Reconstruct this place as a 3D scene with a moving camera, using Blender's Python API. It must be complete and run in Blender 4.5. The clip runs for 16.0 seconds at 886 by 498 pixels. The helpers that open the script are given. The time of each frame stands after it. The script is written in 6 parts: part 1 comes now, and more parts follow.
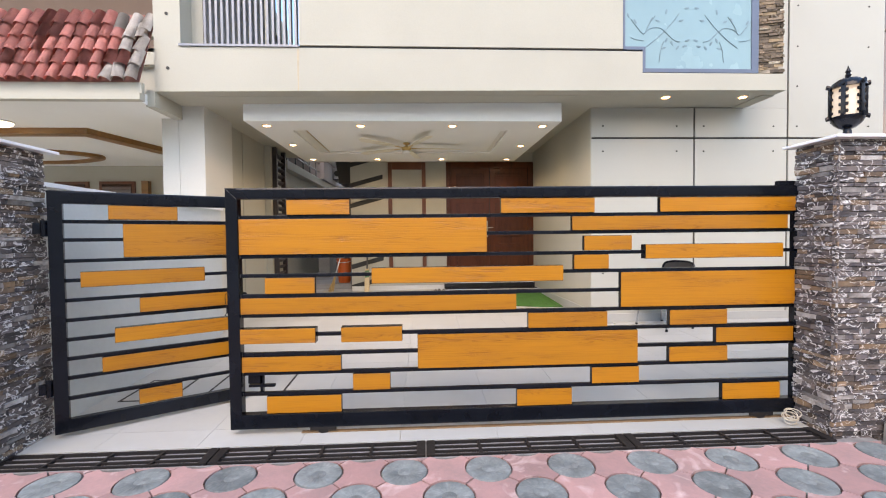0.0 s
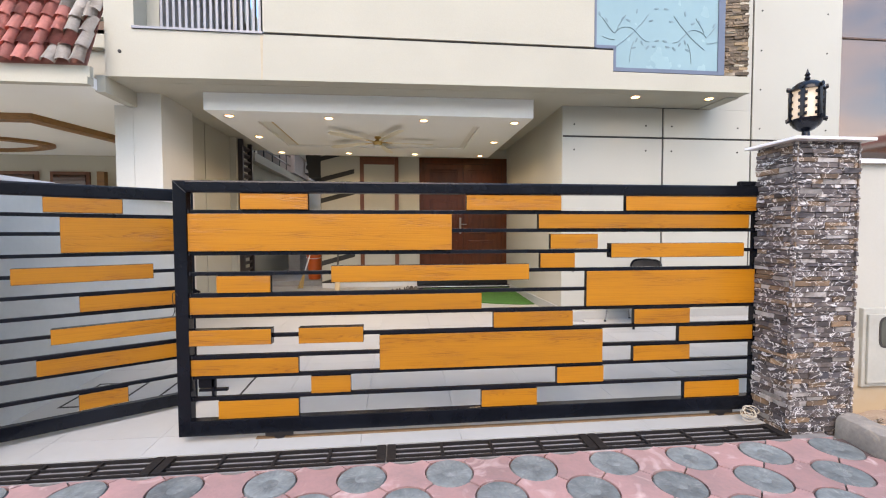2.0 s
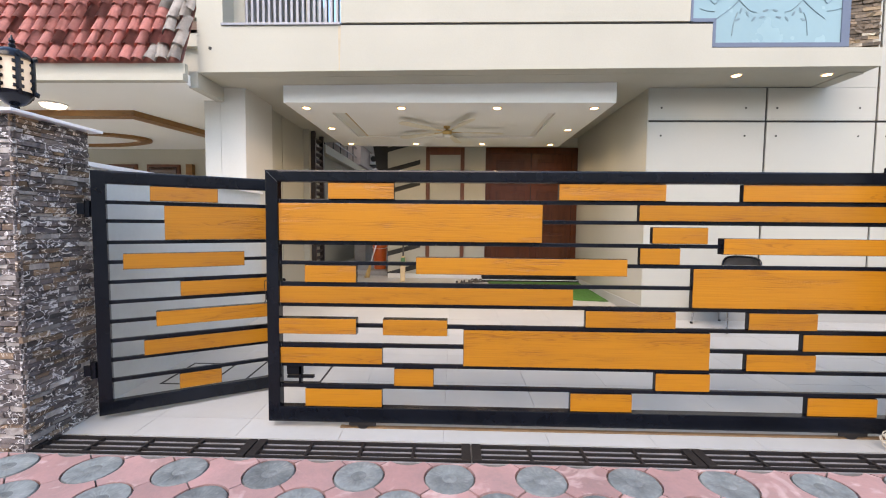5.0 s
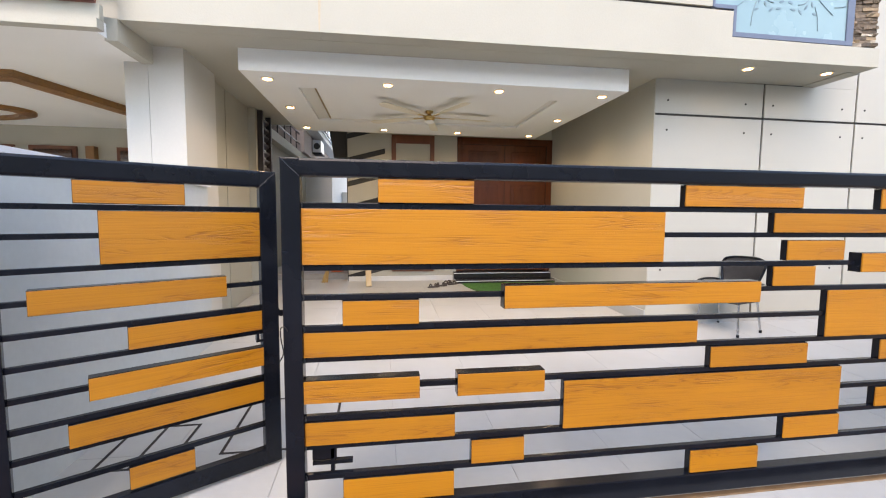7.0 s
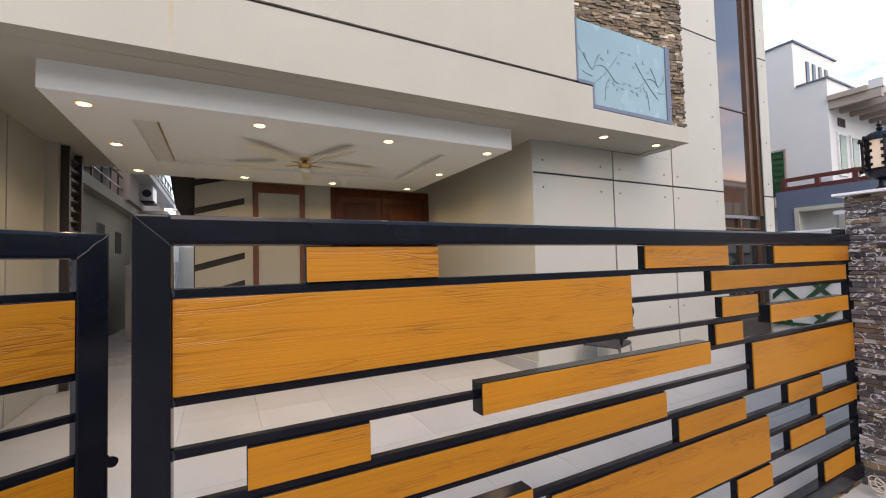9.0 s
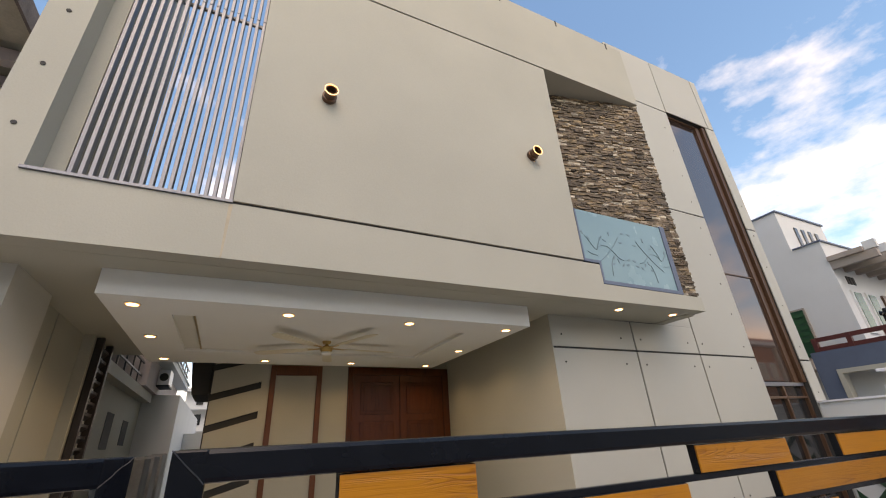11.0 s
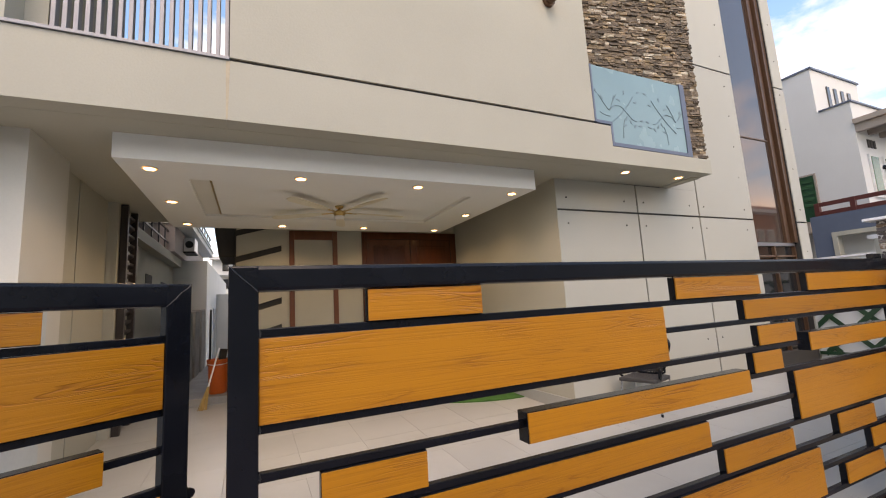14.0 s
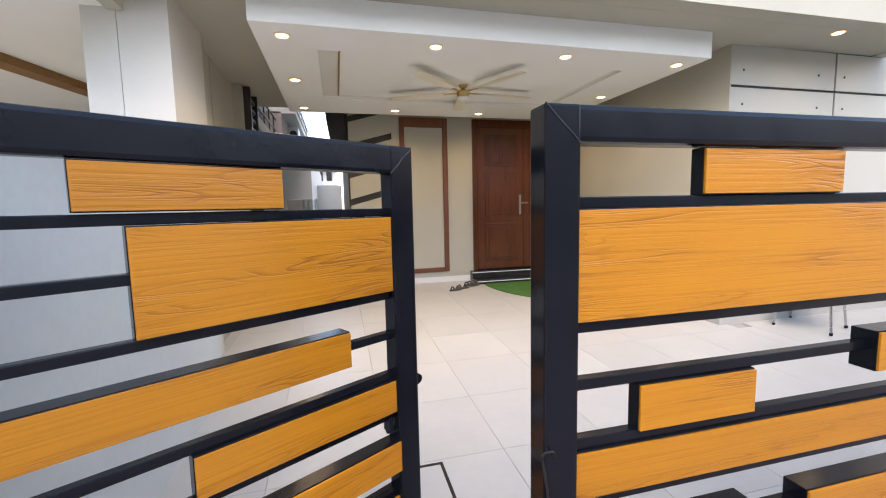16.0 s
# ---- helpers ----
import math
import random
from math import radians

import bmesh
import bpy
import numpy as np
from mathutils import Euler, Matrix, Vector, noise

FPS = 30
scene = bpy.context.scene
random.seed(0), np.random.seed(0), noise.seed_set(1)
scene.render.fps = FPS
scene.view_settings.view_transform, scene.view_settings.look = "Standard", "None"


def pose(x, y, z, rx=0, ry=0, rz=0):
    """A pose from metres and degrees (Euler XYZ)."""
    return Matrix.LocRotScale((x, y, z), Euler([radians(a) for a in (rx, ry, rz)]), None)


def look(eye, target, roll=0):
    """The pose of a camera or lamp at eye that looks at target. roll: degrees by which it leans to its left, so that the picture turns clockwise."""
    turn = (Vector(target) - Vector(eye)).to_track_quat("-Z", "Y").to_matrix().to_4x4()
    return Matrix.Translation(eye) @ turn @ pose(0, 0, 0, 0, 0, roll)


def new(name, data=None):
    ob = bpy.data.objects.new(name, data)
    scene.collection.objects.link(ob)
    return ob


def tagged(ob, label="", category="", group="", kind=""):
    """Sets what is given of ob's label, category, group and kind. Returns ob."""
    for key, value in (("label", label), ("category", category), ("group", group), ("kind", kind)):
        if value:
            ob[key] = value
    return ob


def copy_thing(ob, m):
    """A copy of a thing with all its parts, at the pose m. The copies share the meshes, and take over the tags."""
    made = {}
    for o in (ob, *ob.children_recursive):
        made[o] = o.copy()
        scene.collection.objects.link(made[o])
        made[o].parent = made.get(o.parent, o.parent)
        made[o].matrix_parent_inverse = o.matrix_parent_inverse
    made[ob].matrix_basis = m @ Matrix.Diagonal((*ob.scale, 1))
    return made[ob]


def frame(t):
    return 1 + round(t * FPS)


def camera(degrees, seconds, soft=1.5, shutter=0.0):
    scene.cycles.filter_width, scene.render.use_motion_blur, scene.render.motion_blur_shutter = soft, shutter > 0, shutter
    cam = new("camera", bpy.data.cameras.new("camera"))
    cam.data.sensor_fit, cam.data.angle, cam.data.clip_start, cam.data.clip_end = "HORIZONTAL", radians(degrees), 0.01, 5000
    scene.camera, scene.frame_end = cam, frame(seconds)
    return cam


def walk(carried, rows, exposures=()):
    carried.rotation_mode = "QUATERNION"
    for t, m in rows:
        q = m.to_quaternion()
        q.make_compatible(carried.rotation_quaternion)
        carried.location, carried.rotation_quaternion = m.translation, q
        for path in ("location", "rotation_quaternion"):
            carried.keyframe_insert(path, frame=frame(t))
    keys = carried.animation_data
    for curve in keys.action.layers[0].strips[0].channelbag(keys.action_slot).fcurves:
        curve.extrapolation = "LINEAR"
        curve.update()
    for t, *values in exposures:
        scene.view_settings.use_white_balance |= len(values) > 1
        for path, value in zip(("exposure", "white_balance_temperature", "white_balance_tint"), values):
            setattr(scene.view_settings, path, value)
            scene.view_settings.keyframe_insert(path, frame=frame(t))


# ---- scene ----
cam = camera(93.7, 16.0, soft=1.1)
SIZE = 0.86    # one unit of the layout below, in metres
METRES, EYE, TILT, LEAN, TURN = 4.3 * SIZE, 1.5 * SIZE, 0.0, 0.0, -2.8
ROWS = [
    (0.0, 0.0, 0.0, 0.0, -0.02, -1.6, 0.65),
    (0.5, 0.0198, 0.009, 0.0024, 0.46, -1.66, 0.34),
    (1.0, 0.0208, 0.016, 0.0021, 1.02, -1.98, 0.17),
    (1.5, 0.0163, 0.0193, 0.0022, 1.33, -2.14, 0.19),
    (2.0, 0.0237, 0.0227, 0.0017, -3.16, -2.14, 0.16),
    (2.5, 0.0365, 0.0253, 0.0007, -8.76, -2.22, 0.15),
    (3.0, 0.0413, 0.0267, 0.0006, -10.77, -2.29, 0.11),
    (3.5, 0.0347, 0.0257, 0.0011, -2.77, -2.43, 0.27),
    (4.0, 0.0358, 0.0222, 0.0015, 1.96, -2.48, 0.14),
    (4.5, 0.0126, 0.0285, -0.001, 4.48, -2.89, -0.51),
    (7.0, -0.2487, 0.2598, 0.0279, -5.7, -4.48, -0.45),
    (7.5, -0.2812, 0.3012, 0.0334, -13.65, -4.52, 0.01),
    (8.0, -0.275, 0.3576, 0.0379, -19.82, -3.81, 0.71),
    (8.5, -0.2843, 0.3961, 0.0428, -22.7, -2.87, 0.73),
    (9.0, -0.3134, 0.4122, 0.053, -25.09, 2.23, 1.5),
    (9.5, -0.3282, 0.4078, 0.062, -25.15, 8.51, 1.84),
    (12.0, -0.3355, 0.3971, 0.0917, -21.31, 32.7, 3.29),
    (12.5, -0.3368, 0.401, 0.0917, -20.8, 34.35, 3.44),
    (13.0, -0.3376, 0.402, 0.087, -20.68, 27.76, 3.38),
    (13.5, -0.3388, 0.402, 0.0723, -20.9, 18.3, 3.75),
    (14.0, -0.3454, 0.3831, 0.0521, -21.59, 7.74, 3.33),
    (14.5, -0.3733, 0.3491, 0.0298, -20.58, -3.05, 1.7),
    (15.0, -0.4064, 0.3674, 0.0256, -14.62, -5.33, 0.14),
    (15.5, -0.4535, 0.4447, 0.0379, -11.86, -5.32, 1.50),
    (16.0, -0.4726, 0.5235, 0.0382, -11.5, -5.71, 1.22),
]
EXPOSURES = [(0.0, 1.94, 9000, 22), (2.0, 1.92, 9000, 22), (3.0, 1.84, 9000, 22), (4.0, 1.94, 9000, 22), (4.5, 1.92, 9000, 22), (7.0, 2.05, 8800, 22), (8.5, 1.88, 8900, 23), (9.0, 1.44, 9300, 24.5), (9.5, 1.14, 9800, 25.5), (11.8, 0.78, 10200, 21), (12.3, 0.62, 10200, 21), (13.0, 0.66, 10400, 22), (13.5, 1.02, 10500, 23.5), (14.0, 1.28, 10300, 24.5), (14.5, 1.84, 10000, 24), (15.0, 2.05, 9000, 23), (16.0, 2.1, 8600, 22)]
walk(cam, [(t, pose(0, 0, EYE, TILT, LEAN, TURN) @ pose(METRES * x, METRES * y, METRES * z, 90 + pitch, roll, yaw)) for t, x, y, z, yaw, pitch, roll in ROWS],
     exposures=EXPOSURES)

# ---- world, sun ----
world = bpy.data.worlds.new("world")
scene.world = world
world.use_nodes = True
wn, wl = world.node_tree.nodes, world.node_tree.links
wn.clear()
sky = wn.new("ShaderNodeTexSky")
sky.sky_type, sky.sun_disc = "NISHITA", False
sky.sun_elevation, sky.sun_rotation = radians(52), radians(200)
sky.air_density, sky.dust_density, sky.ozone_density = 1.0, 0.25, 4.0
wtc = wn.new("ShaderNodeTexCoord")
wmap = wn.new("ShaderNodeMapping")
wmap.inputs["Scale"].default_value = (1.0, 1.0, 2.2)
wmap.inputs["Location"].default_value = (0.35, 0.1, 0.0)
wno = wn.new("ShaderNodeTexNoise")
wno.inputs["Scale"].default_value, wno.inputs["Detail"].default_value, wno.inputs["Roughness"].default_value = 2.6, 9.0, 0.58
wra = wn.new("ShaderNodeValToRGB")
wra.color_ramp.elements[0].position, wra.color_ramp.elements[1].position = 0.50, 0.74
wmix = wn.new("ShaderNodeMix")
wmix.data_type = "RGBA"
wmix.inputs[7].default_value = (6.9, 7.2, 7.6, 1)
wbg = wn.new("ShaderNodeBackground")
wbg.inputs["Strength"].default_value = 0.14
wout = wn.new("ShaderNodeOutputWorld")
wl.new(wtc.outputs["Generated"], wmap.inputs["Vector"])
wl.new(wmap.outputs["Vector"], wno.inputs["Vector"])
# more cloud towards the horizon, clear overhead
wsep, wlow = wn.new("ShaderNodeSeparateXYZ"), wn.new("ShaderNodeMath")
wl.new(wtc.outputs["Generated"], wsep.inputs["Vector"])
wlow.operation = "MULTIPLY_ADD"
wlow.inputs[1].default_value, wlow.inputs[2].default_value = -0.34, 0.17
wl.new(wsep.outputs["Z"], wlow.inputs[0])
wsum = wn.new("ShaderNodeMath")
wl.new(wno.outputs["Fac"], wsum.inputs[0])
wl.new(wlow.outputs[0], wsum.inputs[1])
wl.new(wsum.outputs[0], wra.inputs["Fac"])
wl.new(wra.outputs["Color"], wmix.inputs[0])
whs = wn.new("ShaderNodeHueSaturation")
whs.inputs["Hue"].default_value = 0.495
whs.inputs["Saturation"].default_value, whs.inputs["Value"].default_value = 1.15, 1.42
wl.new(sky.outputs["Color"], whs.inputs["Color"])
wl.new(whs.outputs["Color"], wmix.inputs[6])
wl.new(wmix.outputs[2], wbg.inputs["Color"])
wl.new(wbg.outputs["Background"], wout.inputs["Surface"])

sun_data = bpy.data.lights.new("sun", "SUN")
sun_data.energy, sun_data.angle, sun_data.color = 0.9, radians(45), (1.0, 0.95, 0.87)
sun = new("sun", sun_data)
sun.matrix_world = look((-3, -6, 12), (0, 4, 0))


# ---- materials ----
def rgb(c):
    return (c[0], c[1], c[2], 1)


def mat(name, col, rough=0.6, metal=0.0, var=0.12, scale=3.0, fine=40.0, bump=0.15, bdist=0.004, col2=None, piece=0.0, stretch=(1, 1, 1), spec=0.5, fleck=None, fscale=34.0, placed=False, vein=0.0):
    """Paint, stone or metal with stains at a wide scale, grain at a fine one and a fine relief. piece: variation from piece to piece."""
    m = bpy.data.materials.new(name)
    m.use_nodes = True
    n, l = m.node_tree.nodes, m.node_tree.links
    b = n["Principled BSDF"]
    b.inputs["Metallic"].default_value = metal
    b.inputs["Specular IOR Level"].default_value = spec
    tc = n.new("ShaderNodeTexCoord")
    mp = n.new("ShaderNodeMapping")
    mp.inputs["Scale"].default_value = stretch
    if piece:
        ob_info, shift = n.new("ShaderNodeObjectInfo"), n.new("ShaderNodeVectorMath")
        shift.operation = "MULTIPLY_ADD"
        shift.inputs[1].default_value = (41.0, 17.0, 29.0)
        if placed:
            place, total = n.new("ShaderNodeNewGeometry"), n.new("ShaderNodeMath")
            l.new(ob_info.outputs["Random"], total.inputs[0])
            l.new(place.outputs["Random Per Island"], total.inputs[1])
            l.new(total.outputs[0], shift.inputs[0])
            l.new(place.outputs["Position"], shift.inputs[2])
        else:
            l.new(ob_info.outputs["Random"], shift.inputs[0])
            l.new(tc.outputs["Object"], shift.inputs[2])
        l.new(shift.outputs[0], mp.inputs["Vector"])
    else:
        l.new(tc.outputs["Object"], mp.inputs["Vector"])
    a, f = n.new("ShaderNodeTexNoise"), n.new("ShaderNodeTexNoise")
    for node, s, d in ((a, scale, 5.0), (f, fine, 3.0)):
        node.inputs["Scale"].default_value, node.inputs["Detail"].default_value = s, d
        l.new(mp.outputs["Vector"], node.inputs["Vector"])
    add = n.new("ShaderNodeMath")
    add.operation = "MULTIPLY_ADD"
    add.inputs[1].default_value = 0.4
    l.new(f.outputs["Fac"], add.inputs[0])
    l.new(a.outputs["Fac"], add.inputs[2])
    rng = n.new("ShaderNodeMapRange")
    rng.inputs["From Min"].default_value, rng.inputs["From Max"].default_value = 0.4, 1.0
    l.new(add.outputs[0], rng.inputs["Value"])
    mix = n.new("ShaderNodeMix")
    mix.data_type = "RGBA"
    lo = col2 or tuple(c * (1 - var) for c in col)
    hi = col if col2 else tuple(min(1, c * (1 + var * 0.5)) for c in col)
    mix.inputs[6].default_value, mix.inputs[7].default_value = rgb(lo), rgb(hi)
    l.new(rng.outputs[0], mix.inputs[0])
    out = mix.outputs[2]
    if piece:
        oi, ge = n.new("ShaderNodeObjectInfo"), n.new("ShaderNodeNewGeometry")
        s = n.new("ShaderNodeMath")
        l.new(oi.outputs["Random"], s.inputs[0])
        l.new(ge.outputs["Random Per Island"], s.inputs[1])
        fr = n.new("ShaderNodeMath")
        fr.operation = "FRACT"
        l.new(s.outputs[0], fr.inputs[0])
        r2 = n.new("ShaderNodeMapRange")
        r2.inputs["To Min"].default_value, r2.inputs["To Max"].default_value = 1 - piece, 1 + piece
        l.new(fr.outputs[0], r2.inputs["Value"])
        hs = n.new("ShaderNodeHueSaturation")
        l.new(r2.outputs[0], hs.inputs["Value"])
        l.new(out, hs.inputs["Color"])
        out = hs.outputs["Color"]
    if fleck:
        fn, fm, fx = n.new("ShaderNodeTexNoise"), n.new("ShaderNodeMapRange"), n.new("ShaderNodeMix")
        fn.inputs["Scale"].default_value, fn.inputs["Detail"].default_value, fn.inputs["Distortion"].default_value = fscale, 3.0, 1.2
        l.new(mp.outputs["Vector"], fn.inputs["Vector"])
        fm.inputs["From Min"].default_value, fm.inputs["From Max"].default_value = 0.56, 0.61 if fscale > 20 else 0.8
        level = fn.outputs["Fac"]
        if vein:
            # thin lines where the field crosses its middle
            less, size = n.new("ShaderNodeMath"), n.new("ShaderNodeMath")
            less.operation, size.operation = "SUBTRACT", "ABSOLUTE"
            less.inputs[1].default_value = 0.5
            l.new(level, less.inputs[0])
            l.new(less.outputs[0], size.inputs[0])
            level = size.outputs[0]
            fm.inputs["From Min"].default_value, fm.inputs["From Max"].default_value = vein, vein * 0.35
        l.new(level, fm.inputs["Value"])
        fx.data_type = "RGBA"
        fx.inputs[7].default_value = rgb(fleck)
        l.new(fm.outputs[0], fx.inputs[0])
        l.new(out, fx.inputs[6])
        out = fx.outputs[2]
    l.new(out, b.inputs["Base Color"])
    rr = n.new("ShaderNodeMapRange")
    rr.inputs["To Min"].default_value, rr.inputs["To Max"].default_value = max(0.02, rough - 0.08), min(1, rough + 0.08)
    l.new(f.outputs["Fac"], rr.inputs["Value"])
    l.new(rr.outputs[0], b.inputs["Roughness"])
    if bump:
        bu = n.new("ShaderNodeBump")
        bu.inputs["Strength"].default_value, bu.inputs["Distance"].default_value = bump, bdist
        l.new(f.outputs["Fac"], bu.inputs["Height"])
        l.new(bu.outputs["Normal"], b.inputs["Normal"])
    return m


def wood(name, light, dark, rough=0.35, axis=0, rings=1.0):
    """Varnished board: streaks along one axis, arched rings, darker pores and knots."""
    m = bpy.data.materials.new(name)
    m.use_nodes = True
    n, l = m.node_tree.nodes, m.node_tree.links
    b = n["Principled BSDF"]
    tc, oi = n.new("ShaderNodeTexCoord"), n.new("ShaderNodeObjectInfo")
    off = n.new("ShaderNodeVectorMath")
    off.operation = "MULTIPLY_ADD"
    off.inputs[1].default_value = (37.0, 11.0, 23.0)
    l.new(oi.outputs["Random"], off.inputs[0])
    l.new(tc.outputs["Object"], off.inputs[2])

    def coords(along, across):
        mp = n.new("ShaderNodeMapping")
        mp.inputs["Scale"].default_value = tuple(along if i == axis else across for i in range(3))
        l.new(off.outputs[0], mp.inputs["Vector"])
        return mp.outputs["Vector"]

    wide, thin, wav = n.new("ShaderNodeTexNoise"), n.new("ShaderNodeTexNoise"), n.new("ShaderNodeTexNoise")
    wide.inputs["Scale"].default_value, wide.inputs["Detail"].default_value = 1.0, 3.0
    l.new(coords(1.9, 12.0), wide.inputs["Vector"])
    thin.inputs["Scale"].default_value, thin.inputs["Detail"].default_value = 1.0, 4.0
    l.new(coords(3.2, 170.0), thin.inputs["Vector"])
    # arched rings: the level lines of a smooth drawn-out field
    wav.inputs["Scale"].default_value, wav.inputs["Detail"].default_value, wav.inputs["Distortion"].default_value = 1.0, 1.0, 0.3
    l.new(coords(1.6, 24.0), wav.inputs["Vector"])
    mul = n.new("ShaderNodeMath")
    mul.operation = "MULTIPLY"
    mul.inputs[1].default_value = 13.0
    l.new(wav.outputs["Fac"], mul.inputs[0])
    fr = n.new("ShaderNodeMath")
    fr.operation = "FRACT"
    l.new(mul.outputs[0], fr.inputs[0])
    ring = n.new("ShaderNodeValToRGB")
    e = ring.color_ramp.elements
    e[0].position, e[0].color = 0.0, (1, 1, 1, 1)
    e[1].position, e[1].color = 0.34, (0, 0, 0, 1)
    e.new(0.90).color = (0.05, 0.05, 0.05, 1)
    e.new(1.0).color = (1, 1, 1, 1)
    l.new(fr.outputs[0], ring.inputs["Fac"])
    # rings show only in places
    gate = n.new("ShaderNodeMapRange")
    gate.inputs["From Min"].default_value, gate.inputs["From Max"].default_value = 0.47, 0.62
    l.new(wide.outputs["Fac"], gate.inputs["Value"])
    rg = n.new("ShaderNodeMath")
    rg.operation = "MULTIPLY"
    l.new(ring.outputs["Color"], rg.inputs[0])
    l.new(gate.outputs[0], rg.inputs[1])
    tm = n.new("ShaderNodeMapRange")
    tm.inputs["From Min"].default_value, tm.inputs["From Max"].default_value = 0.45, 0.75
    tm.inputs["To Max"].default_value = 0.26
    l.new(thin.outputs["Fac"], tm.inputs["Value"])
    wm = n.new("ShaderNodeMapRange")
    wm.inputs["From Min"].default_value, wm.inputs["From Max"].default_value = 0.3, 0.7
    wm.inputs["To Max"].default_value = 0.20
    l.new(wide.outputs["Fac"], wm.inputs["Value"])
    s1 = n.new("ShaderNodeMath")
    l.new(tm.outputs[0], s1.inputs[0])
    l.new(wm.outputs[0], s1.inputs[1])
    s2 = n.new("ShaderNodeMath")
    s2.operation = "MULTIPLY_ADD"
    s2.use_clamp = True
    s2.inputs[1].default_value = 0.8 * rings
    l.new(rg.outputs[0], s2.inputs[0])
    l.new(s1.outputs[0], s2.inputs[2])
    mix = n.new("ShaderNodeMix")
    mix.data_type = "RGBA"
    mix.inputs[6].default_value, mix.inputs[7].default_value = rgb(light), rgb(dark)
    l.new(s2.outputs[0], mix.inputs[0])
    hs = n.new("ShaderNodeHueSaturation")
    r2 = n.new("ShaderNodeMapRange")
    r2.inputs["To Min"].default_value, r2.inputs["To Max"].default_value = 0.9, 1.08
    l.new(oi.outputs["Random"], r2.inputs["Value"])
    l.new(r2.outputs[0], hs.inputs["Value"])
    l.new(mix.outputs[2], hs.inputs["Color"])
    l.new(hs.outputs["Color"], b.inputs["Base Color"])
    b.inputs["Roughness"].default_value = rough
    bu = n.new("ShaderNodeBump")
    bu.invert = True
    bu.inputs["Strength"].default_value, bu.inputs["Distance"].default_value = 0.5, 0.003
    l.new(s2.outputs[0], bu.inputs["Height"])
    l.new(bu.outputs["Normal"], b.inputs["Normal"])
    return m


def glow(name, col, strength):
    m = bpy.data.materials.new(name)
    m.use_nodes = True
    b = m.node_tree.nodes["Principled BSDF"]
    b.inputs["Base Color"].default_value = rgb(col)
    b.inputs["Emission Color"].default_value = rgb(col)
    b.inputs["Emission Strength"].default_value = strength
    return m


def glass(name, col, rough=0.03, metal=0.0):
    m = bpy.data.materials.new(name)
    m.use_nodes = True
    n, l = m.node_tree.nodes, m.node_tree.links
    b = n["Principled BSDF"]
    b.inputs["Base Color"].default_value = rgb(col)
    b.inputs["Roughness"].default_value = rough
    b.inputs["Metallic"].default_value = metal
    b.inputs["Specular IOR Level"].default_value = 1.0
    tc, no, bu = n.new("ShaderNodeTexCoord"), n.new("ShaderNodeTexNoise"), n.new("ShaderNodeBump")
    no.inputs["Scale"].default_value = 1.5
    bu.inputs["Strength"].default_value, bu.inputs["Distance"].default_value = 0.05, 0.01
    l.new(tc.outputs["Object"], no.inputs["Vector"])
    l.new(no.outputs["Fac"], bu.inputs["Height"])
    l.new(bu.outputs["Normal"], b.inputs["Normal"])
    return m


M_PAINT = mat("cream_plaster", (0.42, 0.402, 0.328), 0.8, var=0.10, scale=0.8, fine=70, bump=0.3, bdist=0.004)
M_WHITE = mat("white_paint", (0.62, 0.62, 0.59), 0.7, var=0.06, scale=1.2, fine=70, bump=0.06)
# paler than the facade plaster; for column and pier
M_COLUMN = mat("paler_plaster", (0.57, 0.555, 0.495), 0.75, var=0.07, scale=1.0, fine=70, bump=0.15)
M_CEIL = mat("ceiling_paint", (0.80, 0.80, 0.75), 0.8, var=0.04, scale=1.0, fine=60, bump=0.05)
M_PANEL = mat("cement_panel", (0.425, 0.415, 0.355), 0.6, var=0.06, scale=0.8, fine=80, bump=0.05, piece=0.03)
M_JOINT = mat("dark_joint", (0.04, 0.038, 0.035), 0.8, var=0.2)
M_BLACK = mat("black_enamel", (0.0055, 0.007, 0.0105), 0.2, var=0.5, scale=2.5, fine=12, bump=0.22, bdist=0.004, spec=0.24)
M_IRON = mat("rusty_iron", (0.013, 0.013, 0.014), 0.55, var=0.4, scale=6, fine=60, bump=0.3, col2=(0.020, 0.016, 0.014), spec=0.2)
M_PLANK = wood("orange_plank", (0.455, 0.173, 0.010), (0.205, 0.060, 0.003), 0.3, rings=0.66)
M_DOOR = wood("door_wood", (0.105, 0.027, 0.009), (0.026, 0.007, 0.003), 0.2, axis=2, rings=0.6)
M_TRIMW = wood("trim_wood", (0.16, 0.05, 0.018), (0.06, 0.018, 0.007), 0.35, axis=2, rings=0.5)
M_STONE = mat("ledger_stone", (0.15, 0.118, 0.10), 0.65, var=0.5, scale=9, fine=60, bump=0.7, bdist=0.008, col2=(0.045, 0.044, 0.055), piece=0.55, fleck=(0.58, 0.56, 0.54), fscale=9.0, placed=True, stretch=(1, 1, 1.5), vein=0.026)
M_STONE_RUST = mat("rust_stone", (0.25, 0.155, 0.085), 0.65, var=0.5, scale=9, fine=60, bump=0.7, bdist=0.008, col2=(0.08, 0.058, 0.05), piece=0.5, fleck=(0.56, 0.49, 0.42), fscale=9.0, placed=True, stretch=(1, 1, 1.5), vein=0.02)
M_STONE_PALE = mat("quartz_stone", (0.42, 0.39, 0.36), 0.55, var=0.5, scale=16, fine=80, bump=0.5, bdist=0.005, col2=(0.14, 0.12, 0.11), piece=0.4, placed=True)
M_MORTAR = mat("dark_mortar", (0.05, 0.047, 0.045), 0.9, var=0.3)
